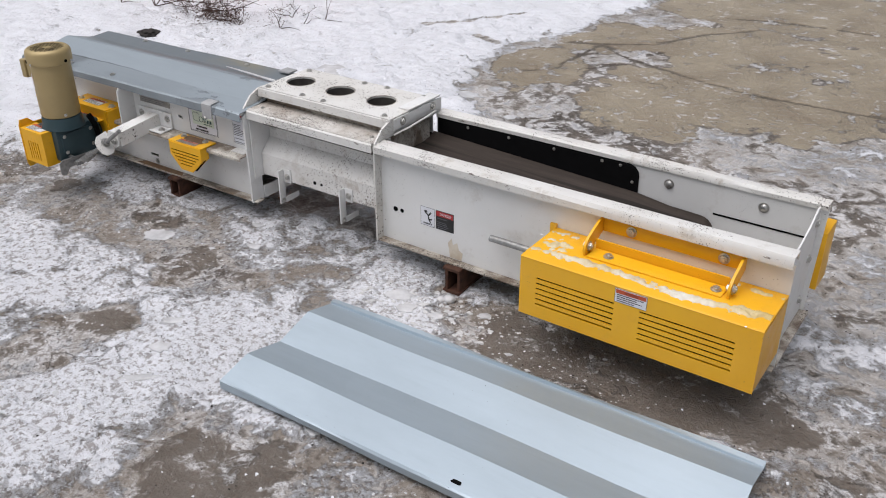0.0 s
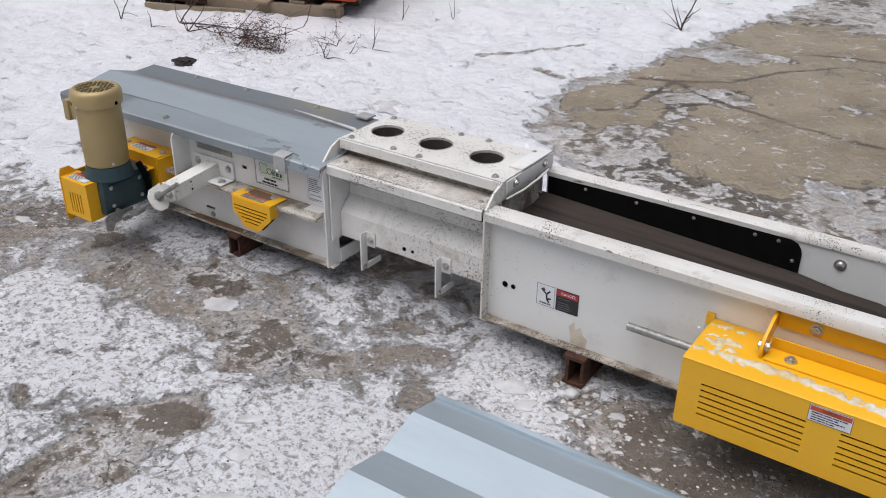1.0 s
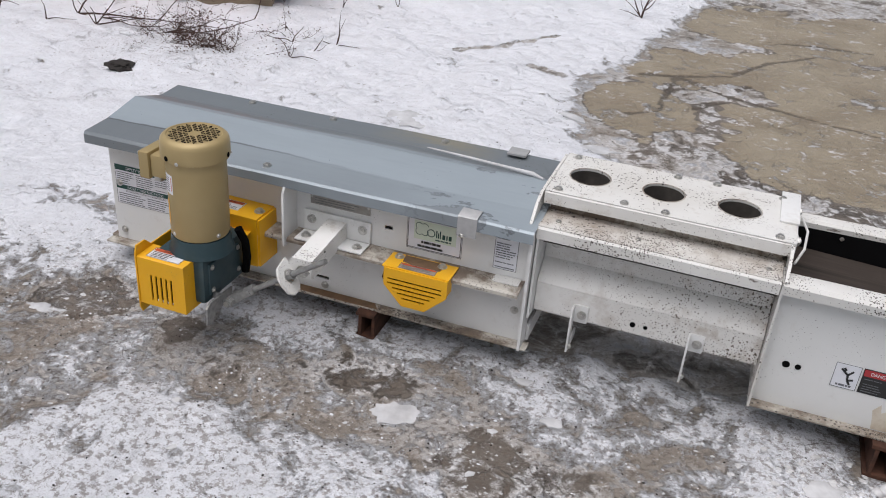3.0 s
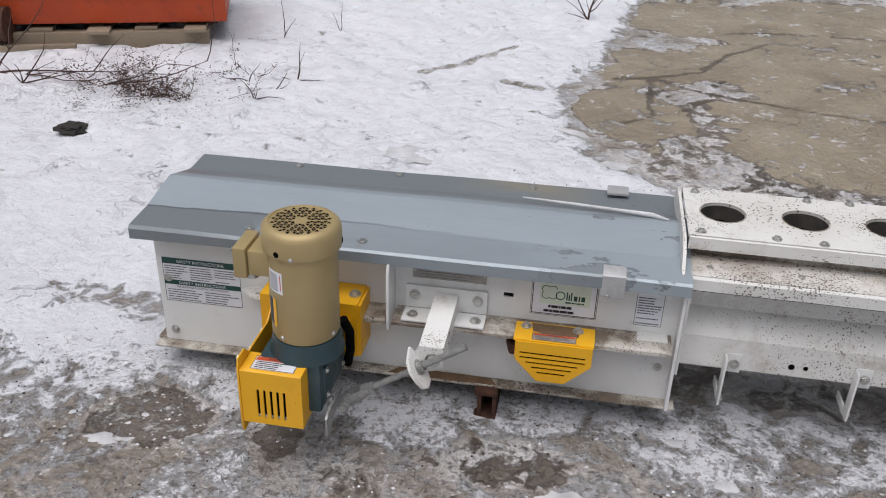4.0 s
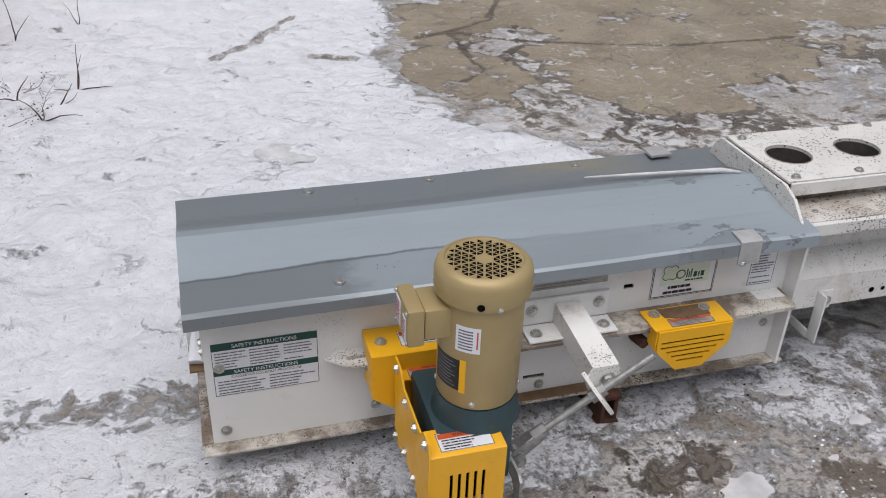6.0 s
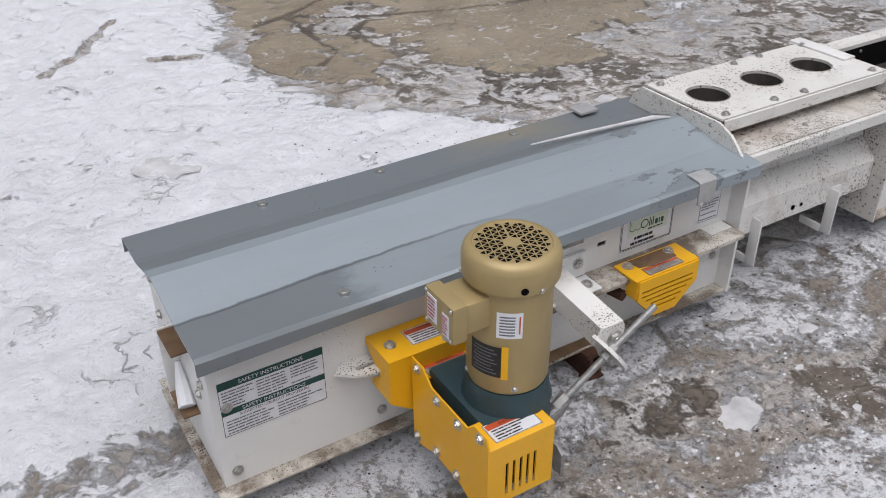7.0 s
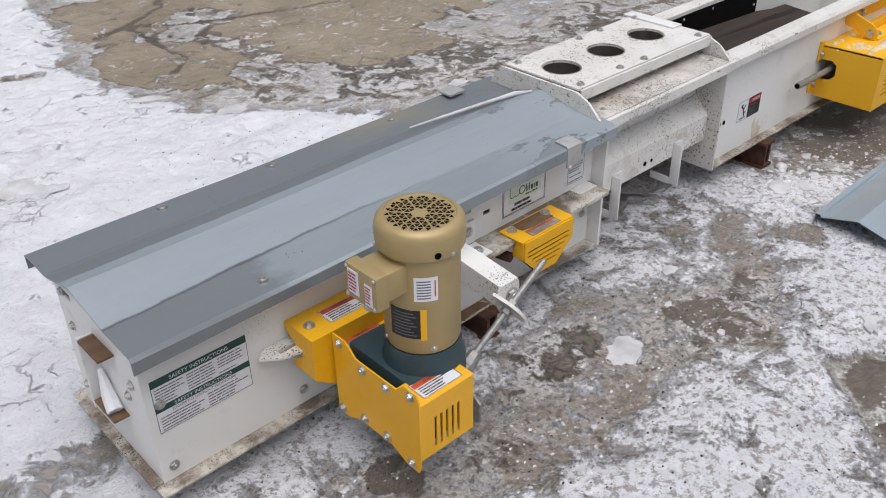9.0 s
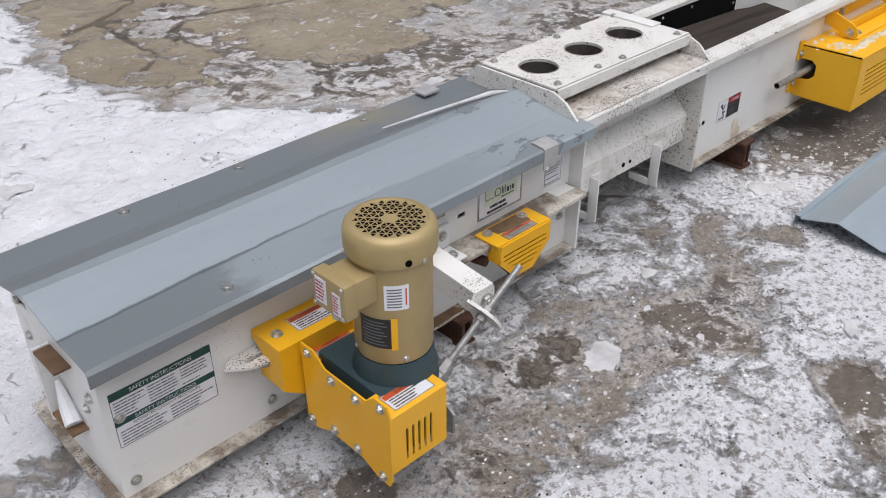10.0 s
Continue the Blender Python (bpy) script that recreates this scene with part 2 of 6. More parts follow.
def ground_material():
    """Snow, trampled ice with grit, damp bare concrete and dry tan concrete, told apart by the ground's own fields."""
    m, nt, b = material("snowy_yard_ground")

    def field(name):
        a = nt.nodes.new("ShaderNodeAttribute")
        a.attribute_name = name
        return a.outputs["Fac"]

    def centred(v, k):
        return mathn(nt, "MULTIPLY", mathn(nt, "SUBTRACT", v, 0.5), k)

    def warped(scale, detail, rough, distortion, stretch=None):
        out = noise_tex(nt, scale, detail, rough, stretch)
        out.node.inputs["Distortion"].default_value = distortion
        return out

    snow_a = field("snow")
    fine = warped(24.0, 9, 0.7, 0.6)
    mid = warped(7.0, 8, 0.66, 0.9)
    broad = warped(2.4, 6, 0.6, 0.5)
    tiny = noise_tex(nt, 110.0, 6, 0.7)
    # cracks and broken edges of the crust
    wv = nt.nodes.new("ShaderNodeVectorMath")
    wv.operation = "ADD"
    nd = nt.nodes.new("ShaderNodeTexNoise")
    nd.inputs["Scale"].default_value, nd.inputs["Detail"].default_value = 9.0, 6.0
    nt.links.new(coords(nt), nd.inputs["Vector"])
    half = nt.nodes.new("ShaderNodeVectorMath")
    half.operation = "SCALE"
    half.inputs["Scale"].default_value = 0.22
    nt.links.new(nd.outputs["Color"], half.inputs[0])
    nt.links.new(coords(nt), wv.inputs[0])
    nt.links.new(half.outputs[0], wv.inputs[1])
    vo = nt.nodes.new("ShaderNodeTexVoronoi")
    vo.feature = "DISTANCE_TO_EDGE"
    vo.inputs["Scale"].default_value = 7.5
    nt.links.new(wv.outputs[0], vo.inputs["Vector"])
    gap = mathn(nt, "MULTIPLY", ramp(nt, vo.outputs["Distance"], 0.035, 0.005), ramp(nt, noise_tex(nt, 3.6, 5, 0.6), 0.57, 0.64))
    # bare, damp, dirty concrete
    bare = mix(nt, ramp(nt, mid, 0.3, 0.7), (0.135, 0.110, 0.088), (0.235, 0.205, 0.175))
    bare = mix(nt, ramp(nt, tiny, 0.55, 0.75, 0.0, 0.45), bare, (0.31, 0.285, 0.26))
    # dry tan concrete
    tan = mix(nt, ramp(nt, broad, 0.35, 0.65), (0.39, 0.33, 0.24), (0.28, 0.225, 0.158))
    tan = mix(nt, ramp(nt, fine, 0.5, 0.75, 0.0, 0.6), tan, (0.50, 0.45, 0.37))
    tan = mix(nt, ramp(nt, noise_tex(nt, 55.0, 6, 0.7), 0.60, 0.68, 0.0, 0.6), tan, (0.15, 0.12, 0.09))
    low = mix(nt, ramp(nt, mathn(nt, "ADD", field("tan"), centred(fine, 1.3)), 0.44, 0.56), bare, tan)
    low = mix(nt, ramp(nt, field("wet"), 0.2, 0.8, 0.0, 0.8), low, (0.085, 0.068, 0.05))
    # thin marbled ice: brown where it is clear, white where it is rotten
    ice = mix(nt, ramp(nt, mathn(nt, "ADD", mid, centred(broad, 0.5)), 0.40, 0.51), (0.31, 0.27, 0.23), (0.51, 0.48, 0.455))
    ice = mix(nt, ramp(nt, mathn(nt, "ADD", fine, centred(mid, 0.9)), 0.51, 0.60), ice, (0.72, 0.705, 0.705))
    ice_f = ramp(nt, mathn(nt, "ADD", snow_a, mathn(nt, "ADD", centred(mid, 1.1), centred(fine, 0.9))), 0.09, 0.22)
    c = mix(nt, ice_f, low, ice)
    # snow
    snow = mix(nt, ramp(nt, mid, 0.3, 0.75), (0.875, 0.89, 0.935), (0.745, 0.75, 0.78))
    snow = mix(nt, ramp(nt, noise_tex(nt, 70.0, 6, 0.75), 0.52, 0.75, 0.0, 0.42), snow, (0.62, 0.61, 0.62))
    broken = mathn(nt, "ADD", centred(fine, 1.0), mathn(nt, "ADD", centred(mid, 1.4), centred(tiny, 0.35)))
    snow_f = ramp(nt, mathn(nt, "ADD", snow_a, broken), 0.39, 0.58)
    c = mix(nt, snow_f, c, snow)
    c = mix(nt, mathn(nt, "MULTIPLY", gap, ramp(nt, snow_f, 0.0, 1.0, 0.7, 0.3)), c, (0.22, 0.19, 0.17))
    # pores and bright crystals of the trodden crust
    trodden = ramp(nt, field("grit"), 0.40, 0.9, 0.08, 1.0)
    c = mix(nt, mathn(nt, "MULTIPLY", ramp(nt, noise_tex(nt, 130.0, 5, 0.75), 0.54, 0.66, 0.0, 0.42), trodden), c, (0.24, 0.21, 0.19))
    c = mix(nt, mathn(nt, "MULTIPLY", mathn(nt, "MULTIPLY", ramp(nt, noise_tex(nt, 62.0, 7, 0.75), 0.57, 0.64, 0.0, 0.55), trodden), ramp(nt, ice_f, 0.2, 1.0, 0.25, 1.0)), c, (0.84, 0.845, 0.87))
    # grit trodden in
    grit = ramp(nt, mathn(nt, "ADD", noise_tex(nt, 48.0, 7, 0.75), mathn(nt, "MULTIPLY", field("grit"), 0.2)), 0.70, 0.76, 0.0, 0.65)
    c = mix(nt, grit, c, (0.15, 0.115, 0.09))
    nt.links.new(c, b.inputs["Base Color"])
    nt.links.new(ramp(nt, mathn(nt, "ADD", snow_f, centred(fine, 0.5)), 0.0, 1.0, 0.34, 0.65), b.inputs["Roughness"])
    h = mathn(nt, "ADD", mathn(nt, "MULTIPLY", snow_f, 0.5), mathn(nt, "ADD", mathn(nt, "MULTIPLY", fine, 0.9), mathn(nt, "ADD", mathn(nt, "MULTIPLY", mid, 1.2), mathn(nt, "MULTIPLY", tiny, 0.22))))
    h = mathn(nt, "SUBTRACT", h, mathn(nt, "MULTIPLY", gap, 0.6))
    # overlapping plates of crust, each at its own level
    for scale, lift in ((9.0, 0.9), (21.0, 0.55)):
        cell = nt.nodes.new("ShaderNodeTexVoronoi")
        cell.inputs["Scale"].default_value = scale
        nt.links.new(wv.outputs[0], cell.inputs["Vector"])
        sep = nt.nodes.new("ShaderNodeSeparateColor")
        nt.links.new(cell.outputs["Color"], sep.inputs[0])
        patchy = ramp(nt, noise_tex(nt, 2.1, 4, 0.6), 0.44, 0.58, 0.0, lift)
        h = mathn(nt, "ADD", h, mathn(nt, "MULTIPLY", mathn(nt, "MULTIPLY", sep.outputs[0], patchy), ramp(nt, ice_f, 0.0, 1.0, 0.15, 1.0)))
    bump(nt, b, h, 0.9, 0.024)
    return m


GROUND = ground_material()

# ---------------------------------------------------------------- mesh helpers
# The whole machine leans up by a tenth of a degree towards its loading end.
LEAN = Matrix.Translation((-1.94, 0, 0)) @ Matrix.Rotation(radians(-0.1), 4, "Y") @ Matrix.Translation((1.94, 0, 0))
ORIGIN, LEANING = {}, set()


def settled(p):
    """Where a point of the machine comes to lie: the head section sags a little towards its free end."""
    p = LEAN @ Vector(p)
    p.z += 0.0075 * min(0.0, p.x + 2.58)
    return p



def thing(name, at, label, category, group="", kind="", lean=False):
    ob = new(name)
    at = settled(at) if lean else Vector(at)
    ob.location = at
    ob.empty_display_size = 0.1
    ORIGIN[ob] = at
    if lean:
        LEANING.add(ob)
    return tagged(ob, label, category, group, kind)


def finish(name, bm, mat, smooth):
    bmesh.ops.recalc_face_normals(bm, faces=bm.faces)
    me = bpy.data.meshes.new(name)
    bm.to_mesh(me)
    bm.free()
    for k in (mat if isinstance(mat, (list, tuple)) else [mat]):
        me.materials.append(k)
    if smooth:
        for p in me.polygons:
            p.use_smooth = True
        me.set_sharp_from_angle(angle=radians(38))
    return me


def part(name, bm, mat, parent, label="", smooth=True):
    """One mesh object under a thing or under a part, built in the yard's own coordinates."""
    if parent in LEANING:
        for v in bm.verts:
            v.co = settled(v.co)
    c = sum((v.co for v in bm.verts), Vector()) / len(bm.verts)
    bmesh.ops.translate(bm, verts=bm.verts, vec=-c)
    ob = new(name, finish(name, bm, mat, smooth))
    ob.parent = parent
    ob.location = c - ORIGIN[parent]
    ORIGIN[ob] = c
    if parent in LEANING:
        LEANING.add(ob)
    return tagged(ob, label)


def solo(name, bm, mat, label, category, group="", kind="", smooth=True, base=None):
    c = base or Vector((sum(v.co.x for v in bm.verts) / len(bm.verts), sum(v.co.y for v in bm.verts) / len(bm.verts), min(v.co.z for v in bm.verts)))
    bmesh.ops.translate(bm, verts=bm.verts, vec=-c)
    ob = new(name, finish(name, bm, mat, smooth))
    ob.location = c
    ORIGIN[ob] = c
    return tagged(ob, label, category, group, kind)


def box(bm, x0, x1, y0, y1, z0, z1, bevel=0.0, m=None):
    r = bmesh.ops.create_cube(bm, size=1.0)
    mat = Matrix.Translation(((x0 + x1) / 2, (y0 + y1) / 2, (z0 + z1) / 2)) @ Matrix.Diagonal((x1 - x0, y1 - y0, z1 - z0, 1))
    bmesh.ops.transform(bm, matrix=(m @ mat) if m else mat, verts=r["verts"])
    if bevel:
        edges = list({e for v in r["verts"] for e in v.link_edges})
        bmesh.ops.bevel(bm, geom=edges, offset=bevel, segments=2, affect="EDGES", profile=0.6)
    return bm


def B(*a, **k):
    return box(bmesh.new(), *a, **k)


def cyl(bm, p0, p1, r0, r1=None, n=20):
    p0, p1 = Vector(p0), Vector(p1)
    d = p1 - p0
    m = Matrix.Translation((p0 + p1) / 2) @ d.to_track_quat("Z", "Y").to_matrix().to_4x4()
    bmesh.ops.create_cone(bm, cap_ends=True, segments=n, radius1=r0, radius2=r0 if r1 is None else r1, depth=d.length, matrix=m)
    return bm


def lathe(bm, centre, prof, n=48):
    """A body of turned shape about a vertical axis; prof is rows of radius, height."""
    rings = []
    for r, z in prof:
        rings.append([bm.verts.new((centre[0] + r * math.cos(a), centre[1] + r * math.sin(a), z)) for a in (2 * math.pi * k / n for k in range(n))])
    for a, b in zip(rings, rings[1:]):
        for k in range(n):
            bm.faces.new((a[k], a[(k + 1) % n], b[(k + 1) % n], b[k]))
    bm.faces.new(rings[0])
    bm.faces.new(rings[-1][::-1])
    return bm


def slab(bm, outline, axis, a, b, holes=(), bevel=0.0):
    """A plate of thickness a to b along axis, with that outline and holes right through; outline in the two other axes."""
    put = {"x": lambda u, v, w: (w, u, v), "y": lambda u, v, w: (u, w, v), "z": lambda u, v, w: (u, v, w)}[axis]
    sides = []
    for w in (a, b):
        loops = []
        for ring in (outline, *holes):
            vs = [bm.verts.new(put(u, v, w)) for u, v in ring]
            loops.append((vs, [bm.edges.new((vs[k], vs[(k + 1) % len(vs)])) for k in range(len(vs))]))
        if holes:
            bmesh.ops.triangle_fill(bm, use_beauty=True, edges=[e for _, es in loops for e in es])
        else:
            bm.faces.new(loops[0][0])
        sides.append(loops)
    for (va, _), (vb, _) in zip(*sides):
        for k in range(len(va)):
            j = (k + 1) % len(va)
            bm.faces.new((va[k], va[j], vb[j], vb[k]))
    return bm


def ring(u, v, r, n=28):
    return [(u + r * math.cos(2 * math.pi * k / n), v + r * math.sin(2 * math.pi * k / n)) for k in range(n)]


def slot_hole(u0, u1, v0, v1):
    return [(u0, v0), (u1, v0), (u1, v1), (u0, v1)]


def folded(bm, prof, x0, x1, thick, steps=1, wobble=0.0, m=None):
    """A bent sheet: the (y, z) profile drawn out along x, with thickness, a little uneven."""
    n = len(prof)
    offs = []
    for k in range(n):
        d = Vector(prof[min(k + 1, n - 1)]) - Vector(prof[max(k - 1, 0)])
        d.normalize()
        offs.append((d.y * thick, -d.x * thick))
    rows = []
    for s in range(steps + 1):
        x = x0 + (x1 - x0) * s / steps
        top, bot = [], []
        for k, ((y, z), (oy, oz)) in enumerate(zip(prof, offs)):
            w = wobble * noise.noise((x * 2.3, y * 5, k * 0.7)) if wobble else 0.0
            top.append(bm.verts.new((x, y, z + w)))
            bot.append(bm.verts.new((x, y + oy, z + oz + w)))
        rows.append((top, bot))
    for (t0, b0), (t1, b1) in zip(rows, rows[1:]):
        for k in range(n - 1):
            bm.faces.new((t0[k], t0[k + 1], t1[k + 1], t1[k]))
            bm.faces.new((b0[k + 1], b0[k], b1[k], b1[k + 1]))
        bm.faces.new((t0[0], t1[0], b1[0], b0[0]))
        bm.faces.new((t0[-1], b0[-1], b1[-1], t1[-1]))
    for top, bot in (rows[0], rows[-1]):
        for k in range(n - 1):
            bm.faces.new((top[k], top[k + 1], bot[k + 1], bot[k]))
    if m:
        bm.transform(m)
    return bm


def sweep(bm, pts, radii, n=6):
    rings_ = []
    pts = [Vector(p) for p in pts]
    for k, p in enumerate(pts):
        d = (pts[min(k + 1, len(pts) - 1)] - pts[max(k - 1, 0)]).normalized()
        q = d.to_track_quat("Z", "Y")
        r = radii[k] if isinstance(radii, (list, tuple)) else radii
        rings_.append([bm.verts.new(p + q @ Vector((r * math.cos(2 * math.pi * j / n), r * math.sin(2 * math.pi * j / n), 0))) for j in range(n)])
    for a, b in zip(rings_, rings_[1:]):
        for j in range(n):
            bm.faces.new((a[j], a[(j + 1) % n], b[(j + 1) % n], b[j]))
    bm.faces.new(rings_[0][::-1])
    bm.faces.new(rings_[-1])
    return bm


def crumb(bm, p, s, rng, flat=0.5):
    """One small rough lump."""
    n = 5
    a0 = rng.uniform(0, 6.28)
    rings_ = []
    for k, z in ((0.8, -0.5), (1.0, 0.1), (0.6, 0.75)):
        rings_.append([bm.verts.new((p[0] + s * k * rng.uniform(0.75, 1.25) * math.cos(a0 + 6.283 * j / n), p[1] + s * k * rng.uniform(0.75, 1.25) * math.sin(a0 + 6.283 * j / n), p[2] + s * flat * z * rng.uniform(0.8, 1.2))) for j in range(n)])
    for a, b in zip(rings_, rings_[1:]):
        for j in range(n):
            bm.faces.new((a[j], a[(j + 1) % n], b[(j + 1) % n], b[j]))
    bm.faces.new(rings_[0][::-1])
    bm.faces.new(rings_[-1])


def bolt_mesh(domed):
    bm = bmesh.new()
    cyl(bm, (0, 0, 0), (0, 0, 0.18), 1.35, n=20)
    if domed:
        lathe(bm, (0, 0), [(1.0, 0.18), (0.95, 0.4), (0.75, 0.65), (0.4, 0.8), (0.1, 0.84)], 16)
    else:
        cyl(bm, (0, 0, 0.18), (0, 0, 0.72), 1.0, 0.96, n=6)
        cyl(bm, (0, 0, 0.72), (0, 0, 0.95), 0.52, 0.45, n=10)
    return finish("bolt", bm, ZINC, True)


BOLT, DOME = bolt_mesh(False), bolt_mesh(True)


def bolt(parent, at, way, r=0.011, domed=False, name="bolt"):
    at, way = Vector(at), Vector(way)
    if parent in LEANING:
        at = settled(at)
    ob = new(name, DOME if domed else BOLT)
    ob.parent = parent
    ob.matrix_basis = Matrix.Translation(at - ORIGIN[parent]) @ way.to_track_quat("Z", "Y").to_matrix().to_4x4() @ Matrix.Rotation(at.x * 9, 4, "Z") @ Matrix.Scale(r, 4)
    ORIGIN[ob] = at
    return ob


def frame_of(o, u, v):
    """Matrix whose x runs along u, y along v and z out of the surface, at o."""
    u, v = Vector(u).normalized(), Vector(v)
    v = (v - u * v.dot(u)).normalized()
    w = u.cross(v)
    return Matrix(((u.x, v.x, w.x, o[0]), (u.y, v.y, w.y, o[1]), (u.z, v.z, w.z, o[2]), (0, 0, 0, 1)))


def letters(text, width, height, m, centre=True):
    """Words in the built-in font as flat raised letters, stretched to that width and height."""
    cu = bpy.data.curves.new("words", "FONT")
    cu.body, cu.extrude = text, 0.0
    tmp = new("words", cu)
    me = bpy.data.meshes.new_from_object(tmp.evaluated_get(bpy.context.evaluated_depsgraph_get()))
    bpy.data.objects.remove(tmp)
    bm = bmesh.new()
    bm.from_mesh(me)
    bpy.data.meshes.remove(me)
    xs, ys = [v.co.x for v in bm.verts], [v.co.y for v in bm.verts]
    sx, sy = width / (max(xs) - min(xs)), height / (max(ys) - min(ys))
    bmesh.ops.translate(bm, verts=bm.verts, vec=(-min(xs), -min(ys), 0))
    bmesh.ops.scale(bm, verts=bm.verts, vec=(sx, sy, 1))
    bm.transform(m)
    return bm


def bars(m, w, h, rows, seed, fill=0.8, cols=1, skip=0.0):
    """Unreadable print: lines of short dark bars of the height and length of words."""
    rng = random.Random(seed)
    bm = bmesh.new()
    for c in range(cols):
        for k in range(rows):
            if rng.random() < skip:
                continue
            x, x_end = w * (c + 0.04) / cols, w * (c + 0.04 + 0.92 * rng.uniform(0.6, 1.0)) / cols
            y = h * (1 - (k + 0.75) / rows)
            while x < x_end:
                L = min(rng.uniform(0.004, 0.02), x_end - x)
                q = [bm.verts.new(m @ Vector((x + a, y + b, 0.0007))) for a, b in ((0, 0), (L, 0), (L, h / rows * fill * 0.55), (0, h / rows * fill * 0.55))]
                bm.faces.new(q)
                x += L + 0.0016
    return bm


def quad(m, x0, x1, y0, y1, z=0.0006):
    bm = bmesh.new()
    bm.faces.new([bm.verts.new(m @ Vector((x, y, z))) for x, y in ((x0, y0), (x1, y0), (x1, y1), (x0, y1))])
    return bm


def sticker(parent, o, u, v, w, h, mat=STICKER, label="white printed sticker"):
    """A thin sticker lying on a surface; returns it and its frame."""
    m = frame_of(o, u, v)
    bm = B(0, w, 0, h, 0.0002, 0.0012)
    bm.transform(m)
    st = part("sticker", bm, mat, parent, label, smooth=False)
    m = m @ Matrix.Translation((0, 0, 0.0012))
    if w > 0.04:
        edge = bmesh.new()
        for x0, x1, y0, y1 in ((0, w, 0, 0.0012), (0, w, h - 0.0012, h), (0, 0.0012, 0.0012, h - 0.0012), (w - 0.0012, w, 0.0012, h - 0.0012)):
            edge.faces.new([edge.verts.new(m @ Vector((x, y, 0.0004))) for x, y in ((x0, y0), (x1, y0), (x1, y1), (x0, y1))])
        part("outline", edge, INK, st)
    return st, m


def warning(parent, o, u, v, w, h, word="WARNING", worn=False, seed=1):
    st, m = sticker(parent, o, u, v, w, h, STICKER_DIRTY if worn else STICKER, "white warning sticker with an orange-red band")
    part("band", quad(m, 0.003, w - 0.003, h * 0.66, h - 0.003), REDORANGE, st)
    part("lettering", letters(word, w * 0.42, h * 0.2, m @ Matrix.Translation((w * 0.3, h * 0.71, 0.0011))), INK, st)
    part("print", bars(m @ Matrix.Translation((0.004, 0.003, 0)), w - 0.008, h * 0.58, 4, seed, 0.8), GREY_INK if worn else INK, st)
    return st

# ---------------------------------------------------------------- the ground, one sheet to the horizon


def lattice(seed):
    g = np.random.RandomState(seed).rand(256, 256)

    def value(x, y):
        xi, yi = np.floor(x).astype(int), np.floor(y).astype(int)
        fx, fy = x - xi, y - yi
        fx, fy = fx * fx * (3 - 2 * fx), fy * fy * (3 - 2 * fy)
        a, b = g[xi % 256, yi % 256], g[(xi + 1) % 256, yi % 256]
        c, d = g[xi % 256, (yi + 1) % 256], g[(xi + 1) % 256, (yi + 1) % 256]
        return (a * (1 - fx) + b * fx) * (1 - fy) + (c * (1 - fx) + d * fx) * fy
    return value


def fbm(x, y, scale, seed, octaves=5):
    out, amp, tot = 0, 1.0, 0.0
    for k in range(octaves):
        out = out + amp * lattice(seed + k)(x * scale * 2 ** k + 17.3 * k, y * scale * 2 ** k - 9.1 * k)
        tot += amp
        amp *= 0.55
    return out / tot


def smooth(a, b, v):
    t = np.clip((v - a) / (b - a), 0, 1)
    return t * t * (3 - 2 * t)


def blob(x, y, cx, cy, rx, ry, turn=0.0):
    c, s = math.cos(radians(turn)), math.sin(radians(turn))
    u, v = (x - cx) * c + (y - cy) * s, -(x - cx) * s + (y - cy) * c
    return np.sqrt((u / rx) ** 2 + (v / ry) ** 2)


def streak(x, y, pts):
    """Distance to a broken line."""
    best = np.full_like(x, 99.0)
    for (ax, ay), (bx, by) in zip(pts, pts[1:]):
        L2 = (bx - ax) ** 2 + (by - ay) ** 2
        t = np.clip(((x - ax) * (bx - ax) + (y - ay) * (by - ay)) / L2, 0, 1)
        best = np.minimum(best, np.hypot(x - ax - t * (bx - ax), y - ay - t * (by - ay)))
    return best


# centre, radii, turn and how bare
BARE = [(-2.49, 1.76, 0.19, 0.15, -10, 0.42), (-2.50, 1.20, 0.11, 0.28, -8, 0.45), (-1.64, 1.06, 0.24, 0.17, 50, 0.5), (-0.95, 2.10, 0.60, 0.20, 4, 0.5), (-3.93, 2.00, 0.16, 0.10, 15, 0.5),
        (-3.00, 2.00, 0.16, 0.10, 10, 0.30), (-3.57, 1.97, 0.05, 0.06, 20, 0.5), (-2.44, 1.36, 0.10, 0.08, 0, 0.3), (-0.05, 1.75, 0.30, 0.32, 0, 0.3), (-2.2, 2.49, 2.0, 0.12, 0, 0.38)]
TAN = [(-2.66, 4.72, 0.28, 0.42, 0), (-2.55, 5.60, 0.38, 0.50, -10), (-1.72, 4.42, 0.42, 0.38, -20), (-1.40, 4.85, 0.72, 0.60, 10), (-1.75, 5.80, 0.60, 0.45, 0),
       (-0.2, 5.9, 1.2, 1.0, 20), (-1.2, 7.0, 1.6, 0.6, 5), (-2.1, 6.8, 0.6, 0.5, 0)]
CRACKS = [[(-2.71, 5.31), (-2.51, 5.38), (-2.26, 5.58), (-2.03, 6.01), (-1.80, 6.30)], [(-2.51, 5.38), (-2.52, 5.16), (-2.55, 4.76), (-2.68, 4.59)], [(-2.50, 5.36), (-2.27, 5.20), (-2.03, 5.10), (-1.76, 5.02), (-1.31, 4.92), (-0.6, 4.95)],
          [(-2.45, 6.5), (-2.02, 6.5), (-1.75, 6.6), (-0.81, 6.65), (0.8, 6.75)], [(-2.38, 4.85), (-2.22, 5.10), (-2.12, 5.45)]]


